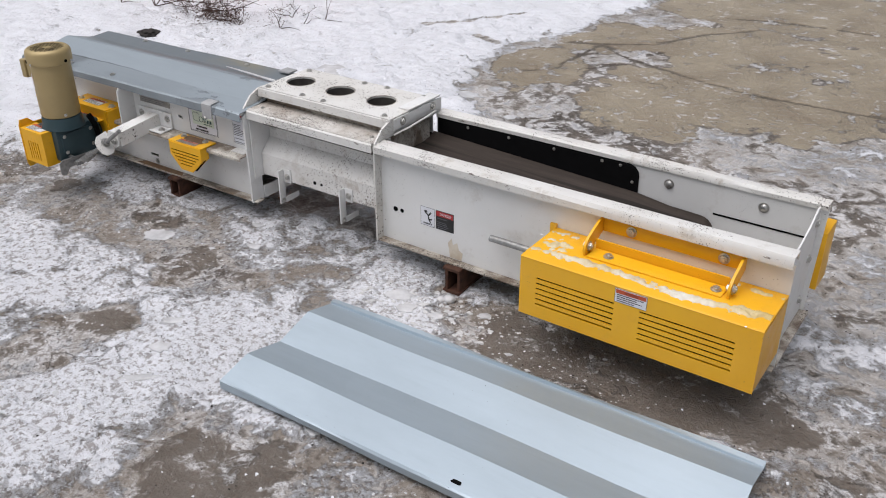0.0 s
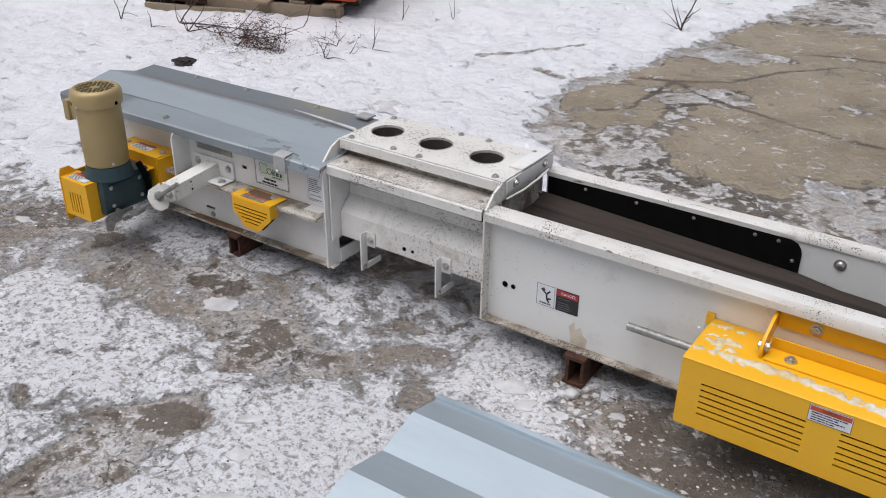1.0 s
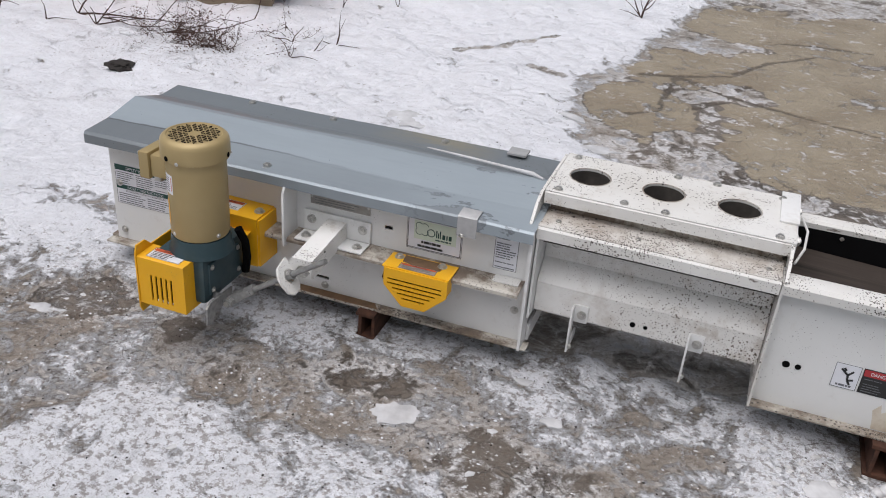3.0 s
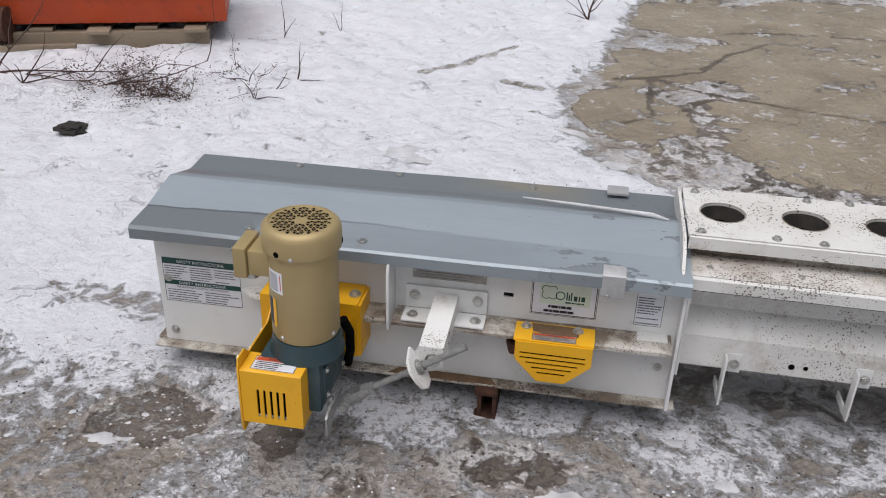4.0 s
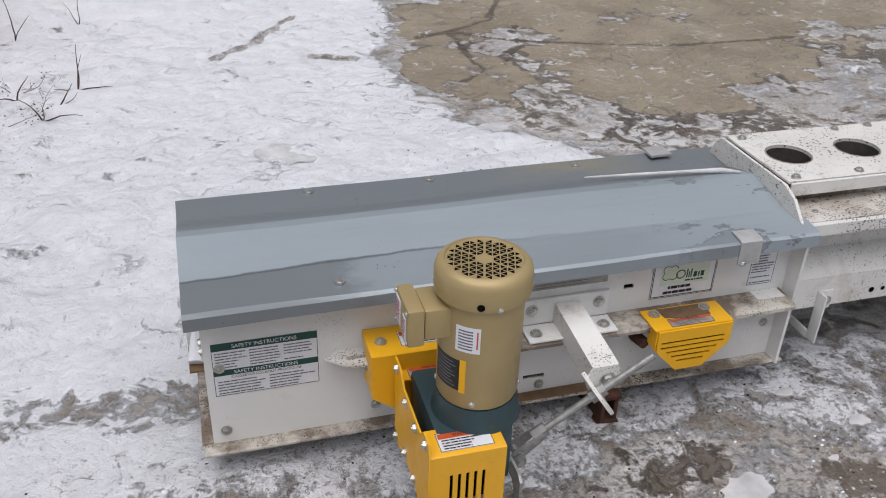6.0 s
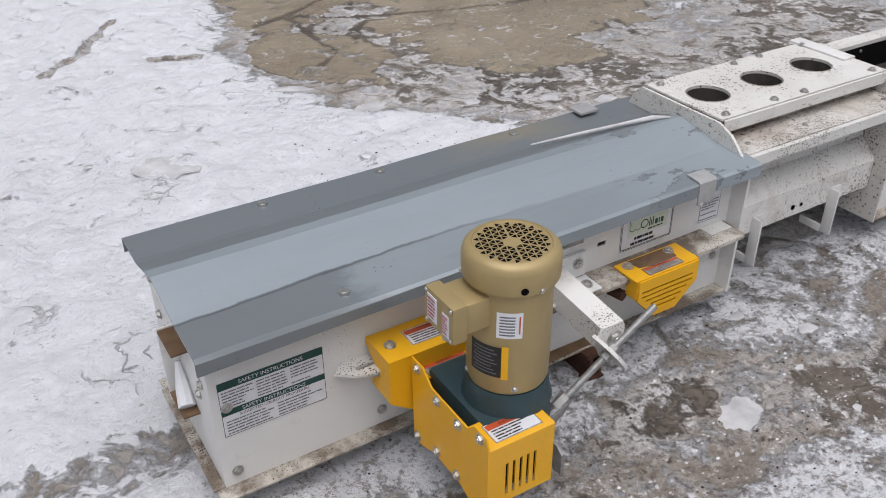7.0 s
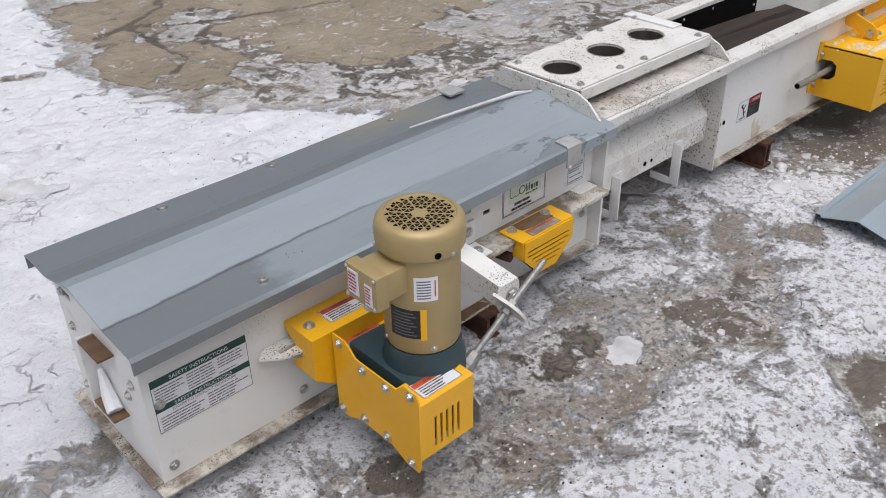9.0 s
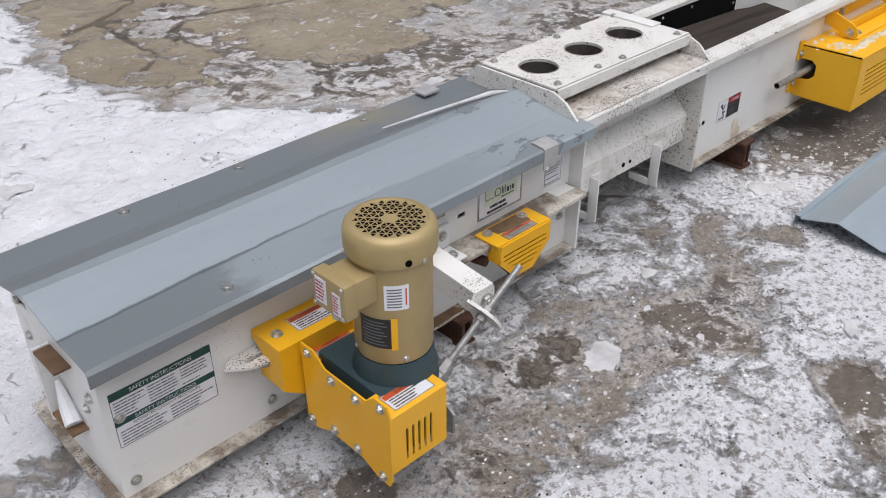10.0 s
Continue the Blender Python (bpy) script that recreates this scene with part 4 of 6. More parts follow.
for a, b in zip(rows, rows[1:]):
    for k in range(8):
        belt.faces.new((a[k], a[k + 1], b[k + 1], b[k]))
bmesh.ops.solidify(belt, geom=belt.faces, thickness=0.006)
part("belt", belt, BELT, conveyor, "worn dark grey rubber belt")
part("tail_pulley", cyl(bmesh.new(), (-0.87, 2.29, 0.29), (-0.87, 2.55, 0.29), 0.043, n=28), RUST, conveyor, "rusty tail pulley")
part("axle", cyl(bmesh.new(), (-0.87, 2.20, 0.29), (-0.87, 2.64, 0.29), 0.016, n=16), ZINC, conveyor)
part("take_up_rod", cyl(bmesh.new(), (-1.448, 2.195, 0.268), (-1.13, 2.195, 0.268), 0.012, n=18), STEEL, conveyor, "grey steel take-up rod")
part("rod_end", cyl(bmesh.new(), (-1.4495, 2.195, 0.268), (-1.4485, 2.195, 0.268), 0.009, n=14), DARK, conveyor)

# stickers on the conveyor
FR, UP = (1, 0, 0), (0, 0, 1)
st, m = sticker(conveyor, (-3.968, YF, 0.232), FR, UP, 0.222, 0.137, STICKER, "white safety instruction sticker with green headings")
part("heading_band", quad(m, 0, 0.222, 0.118, 0.137), GREEN, st)
part("heading_band", quad(m, 0, 0.222, 0.053, 0.068), GREEN, st)
part("lettering", letters("SAFETY INSTRUCTIONS", 0.135, 0.0095, m @ Matrix.Translation((0.043, 0.1225, 0.0012))), STICKER, st, "white lettering")
part("lettering", letters("SAFETY INSTRUCTIONS", 0.135, 0.0088, m @ Matrix.Translation((0.043, 0.0560, 0.0012))), STICKER, st, "white lettering")
part("lettering", letters("SUGGESTED LOCKOUT PROCEDURE", 0.15, 0.0065, m @ Matrix.Translation((0.036, 0.0445, 0.0009))), INK, st)
part("print", bars(m @ Matrix.Translation((0.003, 0.071, 0)), 0.216, 0.044, 6, 2, 0.7, 3, 0.08), GREY_INK, st)
part("print", bars(m @ Matrix.Translation((0.003, 0.003, 0)), 0.216, 0.038, 5, 3, 0.7, 2, 0.05), GREY_INK, st)
part("border", quad(m, 0.0, 0.222, 0.0685, 0.0705, 0.0009), STICKER, st)

st, m = sticker(conveyor, (-2.960, YF, 0.322), FR, UP, 0.168, 0.101, STICKER, "white maker's plate with a thin black border and a green mark")
for x0, x1, y0, y1 in ((0.003, 0.165, 0.003, 0.005), (0.003, 0.165, 0.096, 0.098), (0.003, 0.005, 0.005, 0.096), (0.163, 0.165, 0.005, 0.096)):
    part("border", quad(m, x0, x1, y0, y1), INK, st)
pale = quad(m, 0.022, 0.150, 0.034, 0.094)
part("field", pale, PALE_GREEN, st, "pale green square behind the mark")
mark = bmesh.new()
for k in range(40):
    a0, a1 = 2 * math.pi * k / 44 + 0.5, 2 * math.pi * (k + 1) / 44 + 0.5
    r = lambda a: 0.014 + 0.0075 * abs(math.sin(2 * a))
    pts = [(0.046 + rr * math.cos(a), 0.068 + rr * math.sin(a)) for a, rr in ((a0, r(a0)), (a1, r(a1)), (a1, r(a1) + 0.0022), (a0, r(a0) + 0.0022))]
    mark.faces.new([mark.verts.new(m @ Vector((px, py, 0.0009))) for px, py in pts])
part("mark", mark, GREEN, st, "dark green clover-shaped loop")
loop = slab(bmesh.new(), ring(0.074, 0.061, 0.0125, 24), "z", 0.0008, 0.0011, [ring(0.074, 0.061, 0.0098, 24)])
loop.transform(m)
part("mark", loop, GREEN, st)
name_bars = bmesh.new()
for x, w, h in ((0.089, 0.0035, 0.024), (0.0945, 0.0035, 0.017), (0.100, 0.0035, 0.024), (0.108, 0.009, 0.0145), (0.120, 0.004, 0.0145), (0.127, 0.009, 0.0145)):
    name_bars.faces.new([name_bars.verts.new(m @ Vector((px, py, 0.0009))) for px, py in ((x, 0.049), (x + w, 0.049), (x + w, 0.049 + h), (x, 0.049 + h))])
part("name_bar", name_bars, GREEN, st, "dark green name bars")
part("print", bars(m @ Matrix.Translation((0.085, 0.038, 0.0002)), 0.06, 0.008, 1, 12, 1.0), GREEN, st)
part("print", bars(m @ Matrix.Translation((0.042, 0.0195, 0)), 0.086, 0.013, 1, 9, 1.1), INK, st)
part("print", bars(m @ Matrix.Translation((0.030, 0.0065, 0)), 0.110, 0.012, 1, 10, 1.1), INK, st)

st, m = sticker(conveyor, (-2.697, YF, 0.322), FR, UP, 0.068, 0.125, STICKER, "white instruction sticker with a red heading")
part("band", quad(m, 0.001, 0.067, 0.117, 0.124), RED, st)
part("print", bars(m @ Matrix.Translation((0.002, 0.003, 0)), 0.064, 0.112, 15, 5, 0.8, 1, 0.12), GREY_INK, st)
plate = B(-3.268, -3.076, 2.2225, YF - 0.0003, 0.392, 0.438)
np_ = part("nameplate", plate, PLATE, conveyor, "dull metal nameplate with faint print")
part("print", bars(frame_of((-3.26, 2.2224, 0.395), FR, UP), 0.176, 0.038, 5, 6, 0.5, 1, 0.45), GREY_INK, np_)
for x in (-3.263, -3.081):
    bolt(np_, (x, 2.2222, 0.415), (0, -1, 0), 0.003, domed=True, name="rivet")

st, m = sticker(conveyor, (-1.770, 2.238, 0.212), FR, UP, 0.062, 0.074, STICKER, "white pictogram sticker")
fig = bmesh.new()
for (ax, ay), (bx, by) in (((0.016, 0.058), (0.034, 0.042)), ((0.034, 0.042), (0.046, 0.056)), ((0.034, 0.042), (0.036, 0.026)), ((0.036, 0.026), (0.050, 0.030)), ((0.036, 0.026), (0.044, 0.014)), ((0.022, 0.062), (0.028, 0.054))):
    p = Vector((-(by - ay), bx - ax, 0)).normalized() * 0.0028
    fig.faces.new([fig.verts.new(m @ (Vector((u, v, 0.0008)) + s * p)) for u, v, s in ((ax, ay, 1), (bx, by, 1), (bx, by, -1), (ax, ay, -1))])
part("pictogram", fig, INK, st, "black falling-hazard strokes")
part("print", bars(m @ Matrix.Translation((0.01, 0.004, 0)), 0.042, 0.009, 1, 8, 1.2), GREY_INK, st)
st, m = sticker(conveyor, (-1.703, 2.238, 0.212), FR, UP, 0.076, 0.074, INK, "black danger sticker with a red heading")
part("band", quad(m, 0.002, 0.074, 0.052, 0.072), RED, st)
part("lettering", letters("DANGER", 0.048, 0.010, m @ Matrix.Translation((0.018, 0.057, 0.0012))), STICKER, st, "white lettering")
part("print", bars(m @ Matrix.Translation((0.004, 0.004, 0)), 0.068, 0.044, 6, 7, 0.6, 1, 0.1), GREY_INK, st)

# ---------------------------------------------------------------- covers
def cover_profile():
    """Front lip, damp front strip, ridge, valley and raised back edge."""
    return [(2.160, 0.456), (2.160, 0.484), (2.164, 0.487), (2.270, 0.4955), (2.413, 0.5215), (2.530, 0.4900), (2.552, 0.4875), (2.645, 0.4915), (2.650, 0.488), (2.650, 0.458)]


cover = thing("conveyor_cover", (-3.28, 2.41, 0.478), "damp grey galvanised steel cover over the conveyor head", "cover", lean=True)
part("lid", folded(bmesh.new(), cover_profile(), -4.013, -2.578, -0.0035, 24, 0.005), GALV_COVER, cover, "peaked grey galvanised lid with damp streaks", smooth=False)
for x, y, z in ((-3.697, 2.203, 0.4905), (-3.395, 2.197, 0.4900), (-3.70, 2.622, 0.4895), (-3.395, 2.622, 0.4895), (-3.0, 2.618, 0.4895)):
    bolt(cover, (x, y, z), (0, 0, 1), 0.013)
clip = bmesh.new()
folded(clip, [(2.200, 0.499), (2.160, 0.496), (2.155, 0.492), (2.153, 0.435)], -2.79, -2.735, -0.004)
part("clamp", clip, GREY_STEEL, cover, "bare grey clamp hooked over the edge")
bolt(cover, (-2.775, 2.158, 0.436), (0, -1, -1), 0.008)
part("clamp", B(-2.79, -2.73, 2.60, 2.655, 0.503, 0.509), GREY_STEEL, cover)
melt = bmesh.new()
sweep(melt, [(-3.02, 2.515, 0.511), (-2.88, 2.495, 0.514), (-2.76, 2.475, 0.518), (-2.67, 2.455, 0.522), (-2.63, 2.43, 0.524)], [0.002, 0.0045, 0.0045, 0.007, 0.003], 8)
part("snow_streak", melt, ICE, cover, "thin streak of slush")

loose = thing("loose_cover_panel", (-1.11, 1.62, 0.02), "loose bare galvanised cover panel lying on the icy ground", "metal panel")
lm = Matrix.Translation((-1.11, 1.62, 0)) @ Matrix.Rotation(radians(1.1), 4, "Z") @ Matrix.Translation((1.11, -1.62, 0))
lp = [(1.326, 0.020), (1.326, 0.044), (1.330, 0.047), (1.446, 0.068), (1.590, 0.036), (1.735, 0.068), (1.850, 0.044), (1.854, 0.051), (1.868, 0.051), (1.870, 0.018)]
sh = folded(bmesh.new(), lp, -1.865, -0.375, -0.0025, 24, 0.010, lm)
part("panel", sh, GALV, loose, "bare galvanised sheet with lengthwise creases", smooth=False)
for x, y, z in ((-1.05, 1.826, 0.0475), (-0.735, 1.828, 0.047), (-1.027, 1.350, 0.050), (-0.60, 1.350, 0.050)):
    plug = slab(bmesh.new(), [(x - 0.016, y - 0.004), (x - 0.012, y - 0.006), (x + 0.012, y - 0.006), (x + 0.016, y - 0.002), (x + 0.012, y + 0.006), (x - 0.012, y + 0.006)], "z", z - 0.008, z + 0.004)
    plug.transform(lm)
    part("slot", plug, DARK, loose, "dark fixing slot")

# ---------------------------------------------------------------- drive: motor, gearbox, guards, torque arm
MX, MY = -3.473, 1.964
motor = thing("electric_motor", (MX, MY, 0.36), "gold-beige upright electric motor with a slotted fan cowl", "motor")
part("body", lathe(bmesh.new(), (MX, MY), [(0.060, 0.362), (0.077, 0.364), (0.0800, 0.372), (0.0800, 0.600), (0.072, 0.605)]), BEIGE, motor)
part("fan_cowl", lathe(bmesh.new(), (MX, MY), [(0.086, 0.592), (0.0900, 0.594), (0.0910, 0.604), (0.0910, 0.633), (0.0885, 0.644), (0.081, 0.6515), (0.073, 0.6535), (0.0715, 0.6510), (0.004, 0.6510)], 56), BEIGE, motor, "rounded beige fan cowl")
# the grille: six sectors of triangular openings between radial bars
gr = bmesh.new()
R_ = 0.0715
tri = R_ / 4.7
for sector in range(6):
    a0 = radians(60 * sector + 12)
    ua, ub = Vector((math.cos(a0), math.sin(a0))), Vector((math.cos(a0 + math.pi / 3), math.sin(a0 + math.pi / 3)))
    out = (ua + ub).normalized() * 0.0022
    for row in range(1, 5):
        for k in range(2 * row + 1):
            i, up = k // 2, k % 2 == 0
            p = [ua * (row - i) + ub * i, ua * (row + 1 - i) + ub * i, ua * (row - i) + ub * (i + 1)] if up else [ua * (row - i) + ub * i, ua * (row - i) + ub * (i + 1), ua * (row - i - 1) + ub * (i + 1)]
            mid_ = (p[0] + p[1] + p[2]) / 3
            if (mid_ * tri).length > R_ - 0.0100:
                continue
            gr.faces.new([gr.verts.new((MX + q.x, MY + q.y, 0.6514)) for q in ((mid_ + (v - mid_) * 0.74) * tri + out for v in p)])
part("grille", gr, DARK, motor, "dark triangular vent openings")
for a in (250, 130, 10):
    ca, sa = math.cos(radians(a)), math.sin(radians(a))
    part("cowl_hole", cyl(bmesh.new(), (MX + 0.0890 * ca, MY + 0.0890 * sa, 0.605), (MX + 0.0920 * ca, MY + 0.0920 * sa, 0.605), 0.007, n=14), DARK, motor)
    bolt(motor, (MX + 0.0908 * math.cos(radians(a + 22)), MY + 0.0908 * math.sin(radians(a + 22)), 0.598), (math.cos(radians(a + 22)), math.sin(radians(a + 22)), 0), 0.004, domed=True, name="screw")
for a in (245, 340, 70, 160):
    bolt(motor, (MX + 0.0796 * math.cos(radians(a)), MY + 0.0796 * math.sin(radians(a)), 0.378), (math.cos(radians(a)), math.sin(radians(a)), 0), 0.005, domed=True, name="screw")
jb = B(-3.592, -3.540, 1.925, 2.008, 0.516, 0.580, bevel=0.006)
jbx = part("terminal_box", jb, BEIGE, motor)
part("box_lid", B(-3.625, -3.593, 1.918, 2.014, 0.509, 0.587, bevel=0.006), BEIGE, jbx)
part("cable_gland", cyl(bmesh.new(), (-3.60, 1.97, 0.487), (-3.60, 1.97, 0.5095), 0.014, n=16), ZINC, jbx)
for y in (1.925, 2.007):
    for z in (0.516, 0.580):
        bolt(jbx, (-3.6252, y, z), (-1, 0, 0), 0.004, domed=True, name="screw")
for y0, y1, z0, z1, tone in ((1.970, 2.002, 0.524, 0.578, RED), (1.930, 1.952, 0.517, 0.565, RED)):
    s_, m = sticker(jbx, (-3.6252, y1, z0), (0, -1, 0), UP, y1 - y0, z1 - z0, STICKER, "white and red sticker")
    part("print", bars(m @ Matrix.Translation((0.001, 0.004, 0)), y1 - y0 - 0.002, (z1 - z0) * 0.85, 6, int(y0 * 900), 0.9), tone, s_)


def wrap(name, a0, a1, z0, z1, r, mat, label=""):
    bm = bmesh.new()
    n = 10
    cols = [[bm.verts.new((MX + r * math.cos(radians(a0 + (a1 - a0) * k / n)), MY + r * math.sin(radians(a0 + (a1 - a0) * k / n)), z)) for z in (z0, z1)] for k in range(n + 1)]
    for a, b in zip(cols, cols[1:]):
        bm.faces.new((a[0], b[0], b[1], a[1]))
    return part(name, bm, mat, motor, label)


w_ = wrap("data_sticker", 218, 252, 0.497, 0.553, 0.0805, STICKER, "white data sticker")
for k in range(7):
    wrap("print", 222, 242, 0.503 + 0.0065 * k, 0.506 + 0.0065 * k, 0.0808, GREY_INK)
wrap("print", 247, 249, 0.507, 0.545, 0.0808, REDORANGE)
wrap("nameplate", 178, 234, 0.405, 0.475, 0.0805, INK, "black nameplate with silver lines")
for k in range(8):
    wrap("print", 183 + 3 * (k % 2), 220 - 4 * (k % 3), 0.412 + 0.0075 * k, 0.4145 + 0.0075 * k, 0.0808, GREY_INK)
wrap("nameplate_edge", 226, 235, 0.402, 0.478, 0.0809, YELLOW, "yellow strip of the nameplate")

gear = thing("gear_reducer", (-3.478, 2.0, 0.14), "dark teal cast gear reducer under the motor", "gearbox")
gb = B(-3.573, -3.418, 1.885, 2.10, 0.176, 0.315, bevel=0.012)
part("housing", gb, TEAL, gear, "dark teal cast housing")
part("motor_flange", lathe(bmesh.new(), (MX, MY), [(0.090, 0.312), (0.083, 0.335), (0.082, 0.352), (0.079, 0.362)], 40), TEAL, gear)
part("hub", cyl(bmesh.new(), (-3.488, 2.10, 0.235), (-3.488, 2.16, 0.235), 0.055, 0.05, n=28), TEAL, gear)
part("side_boss", B(-3.424, -3.4125, 1.905, 2.06, 0.20, 0.295, bevel=0.004), TEAL, gear)
for y, z in ((1.918, 0.283), (2.048, 0.283), (1.918, 0.212), (2.048, 0.212)):
    bolt(gear, (-3.4122, y, z), (1, 0, 0), 0.006)
cable = bmesh.new()
sweep(cable, [(-3.408, 2.048, 0.345), (-3.396, 2.063, 0.30), (-3.398, 2.073, 0.24), (-3.408, 2.078, 0.19)], 0.012, 8)
part("hose", cable, DARK, gear, "dark rubber hose")

dg = thing("drive_guard", (-3.522, 1.95, 0.12), "yellow sheet-metal gearbox guard with vertical vent slots", "guard")
side = [(1.834, 0.150), (1.842, 0.130), (1.880, 0.132), (1.925, 0.152), (2.030, 0.152), (2.075, 0.132), (2.110, 0.132), (2.113, 0.345), (2.070, 0.346), (2.035, 0.318), (1.905, 0.318), (1.880, 0.342), (1.842, 0.342), (1.834, 0.318)]
part("side_plate", slab(bmesh.new(), side, "x", -3.602, -3.598), YELLOW, dg)
slots = [slot_hole(x - 0.0032, x + 0.0032, 0.180, 0.262) for x in (-3.556, -3.540, -3.524, -3.508, -3.492)]
part("front_plate", slab(bmesh.new(), [(-3.5975, 0.163), (-3.449, 0.163), (-3.449, 0.3105), (-3.5975, 0.3105)], "y", 1.837, 1.841, slots), YELLOW, dg, "yellow slotted front plate")
part("top_plate", folded(bmesh.new(), [(1.837, 0.3108), (1.840, 0.3125), (1.912, 0.3125)], -3.5975, -3.449, 0.0035), YELLOW, dg)
part("end_cheek", B(-3.453, -3.449, 1.8415, 1.912, 0.163, 0.3085), YELLOW, dg)
# black plate added as the shade seen through the front slots
part("slot_shade_plate", B(-3.590, -3.456, 1.862, 1.866, 0.17, 0.300), DARK, dg, "black plate added to keep the guard's slots dark")
warning(dg, (-3.575, 1.848, 0.3128), FR, (0, 1, 0), 0.105, 0.050, seed=21)
for y, z in ((2.090, 0.330), (2.013, 0.303), (1.936, 0.303), (1.860, 0.328), (2.093, 0.147), (2.015, 0.167), (1.939, 0.167), (1.861, 0.147)):
    bolt(dg, (-3.602, y, z), (-1, 0, 0), 0.009)

sg = thing("shaft_guard", (-3.53, 2.165, 0.2), "yellow boxed shaft guard bolted to the conveyor side", "guard")
part("box_front", slab(bmesh.new(), [(-3.650, 0.30), (-3.650, 0.235), (-3.58, 0.185), (-3.392, 0.185), (-3.392, 0.343), (-3.650, 0.343)], "y", 2.119, 2.123), YELLOW, sg)
part("box_top", B(-3.650, -3.392, 2.1235, 2.222, 0.339, 0.343), YELLOW, sg)
part("box_side", slab(bmesh.new(), [(2.1235, 0.235), (2.20, 0.235), (2.20, 0.25), (2.16, 0.28), (2.222, 0.325), (2.222, 0.3385), (2.1235, 0.3385)], "x", -3.650, -3.646), YELLOW, sg)
part("box_side", B(-3.384, -3.392, 2.1235, 2.222, 0.185, 0.3385), YELLOW, sg)
warning(sg, (-3.58, 2.145, 0.3432), FR, (0, 1, 0), 0.11, 0.052, seed=22)
bolt(sg, (-3.62, 2.17, 0.3432), (0, 0, 1), 0.010)
bolt(sg, (-3.41, 2.17, 0.3432), (0, 0, 1), 0.012)
inner = thing("inner_guard_flange", (-3.5, 2.09, 0.29), "grimy flange with a dirty warning sticker beside the gearbox", "guard")
part("flange", B(-3.59, -3.41, 2.085, 2.124, 0.296, 0.30), YELLOW, inner)
warning(inner, (-3.575, 2.088, 0.3002), FR, (0, 1, 0), 0.10, 0.034, worn=True, seed=23)

hg = thing("pulley_guard", (-2.9, 2.14, 0.2), "yellow pulley guard with cut corners and horizontal vent slots", "guard", lean=True)
hex_out = [(-2.982, 0.302), (-2.982, 0.247), (-2.925, 0.187), (-2.855, 0.187), (-2.792, 0.247), (-2.792, 0.302)]
hslots = [slot_hole(-2.972, -2.808, 0.266, 0.2717), slot_hole(-2.972, -2.808, 0.252, 0.2577), slot_hole(-2.955, -2.825, 0.238, 0.2437), slot_hole(-2.94, -2.84, 0.224, 0.2297), slot_hole(-2.925, -2.855, 0.210, 0.2157)]
part("face", slab(bmesh.new(), hex_out, "y", 2.118, 2.122, hslots), YELLOW, hg, "yellow slotted face")
# added black sheet: gives the slots their shade, no real part
part("slot_shade", slab(bmesh.new(), [(x * 0.97 - 0.0867, z - 0.002) for x, z in hex_out], "y", 2.140, 2.142), DARK, hg, "black sheet added to stand in for shade in the slots")
part("top", B(-2.99, -2.79, 2.1225, 2.205, 0.3015, 0.3055), YELLOW, hg, "yellow top flange with rust")
part("rust_patch", slab(bmesh.new(), [(-2.945, 2.165), (-2.87, 2.150), (-2.83, 2.158), (-2.825, 2.20), (-2.95, 2.202)], "z", 0.3057, 0.3064), RUST_WASH, hg, "brown rust stain")
for x0, z0, x1, z1 in ((-2.985, 0.302, -2.985, 0.25), (-2.985, 0.25, -2.925, 0.192), (-2.925, 0.192, -2.858, 0.192), (-2.858, 0.192, -2.792, 0.252), (-2.792, 0.252, -2.792, 0.302)):
    d = Vector((x1 - x0, 0, z1 - z0))
    nrm = Vector((-d.z, 0, d.x)).normalized() * 0.003
    bm = bmesh.new()
    vs = [bm.verts.new((x + (nrm.x if o else 0), y, z + (nrm.z if o else 0))) for y in (2.1225, 2.16) for x, z, o in ((x0, z0, 0), (x1, z1, 0), (x1, z1, 1), (x0, z0, 1))]
    for f in ((0, 1, 2, 3), (7, 6, 5, 4), (0, 4, 5, 1), (1, 5, 6, 2), (2, 6, 7, 3), (3, 7, 4, 0)):
        bm.faces.new([vs[k] for k in f])
    part("rim", bm, YELLOW, hg)
warning(hg, (-2.945, 2.127, 0.3058), FR, (0, 1, 0), 0.11, 0.03, worn=True, seed=24)
for x in (-2.963, -2.832):
    bolt(hg, (x, 2.185, 0.3058), (0, 0, 1), 0.0105)
part("shaft_stub", cyl(bmesh.new(), (-2.99, 2.16, 0.245), (-3.0, 2.20, 0.245), 0.014, n=14), RUST, hg)

arm = thing("torque_arm", (-3.18, 2.1, 0.3), "white square-tube torque arm with a threaded turnbuckle rod", "torque arm")
tilt = Matrix.Translation((0, 2.2145, 0.322)) @ Matrix.Rotation(radians(5.5), 4, "X") @ Matrix.Translation((0, -2.2145, -0.322))
hollow = slab(bmesh.new(), slot_hole(-3.206, -3.146, 0.292, 0.352), "y", 2.000, 2.2145, [slot_hole(-3.201, -3.151, 0.297, 0.347)])
hollow.transform(tilt)
part("tube", hollow, WHITE_DIRTY, arm, "chipped white square tube")
for x, z in ((-3.146, 0.338), (-3.146, 0.307)):
    dot = cyl(bmesh.new(), (x - 0.001, 2.075, z), (x + 0.0006, 2.075, z), 0.004, n=12)
    dot.transform(tilt)
    part("tube_hole", dot, DARK, arm)
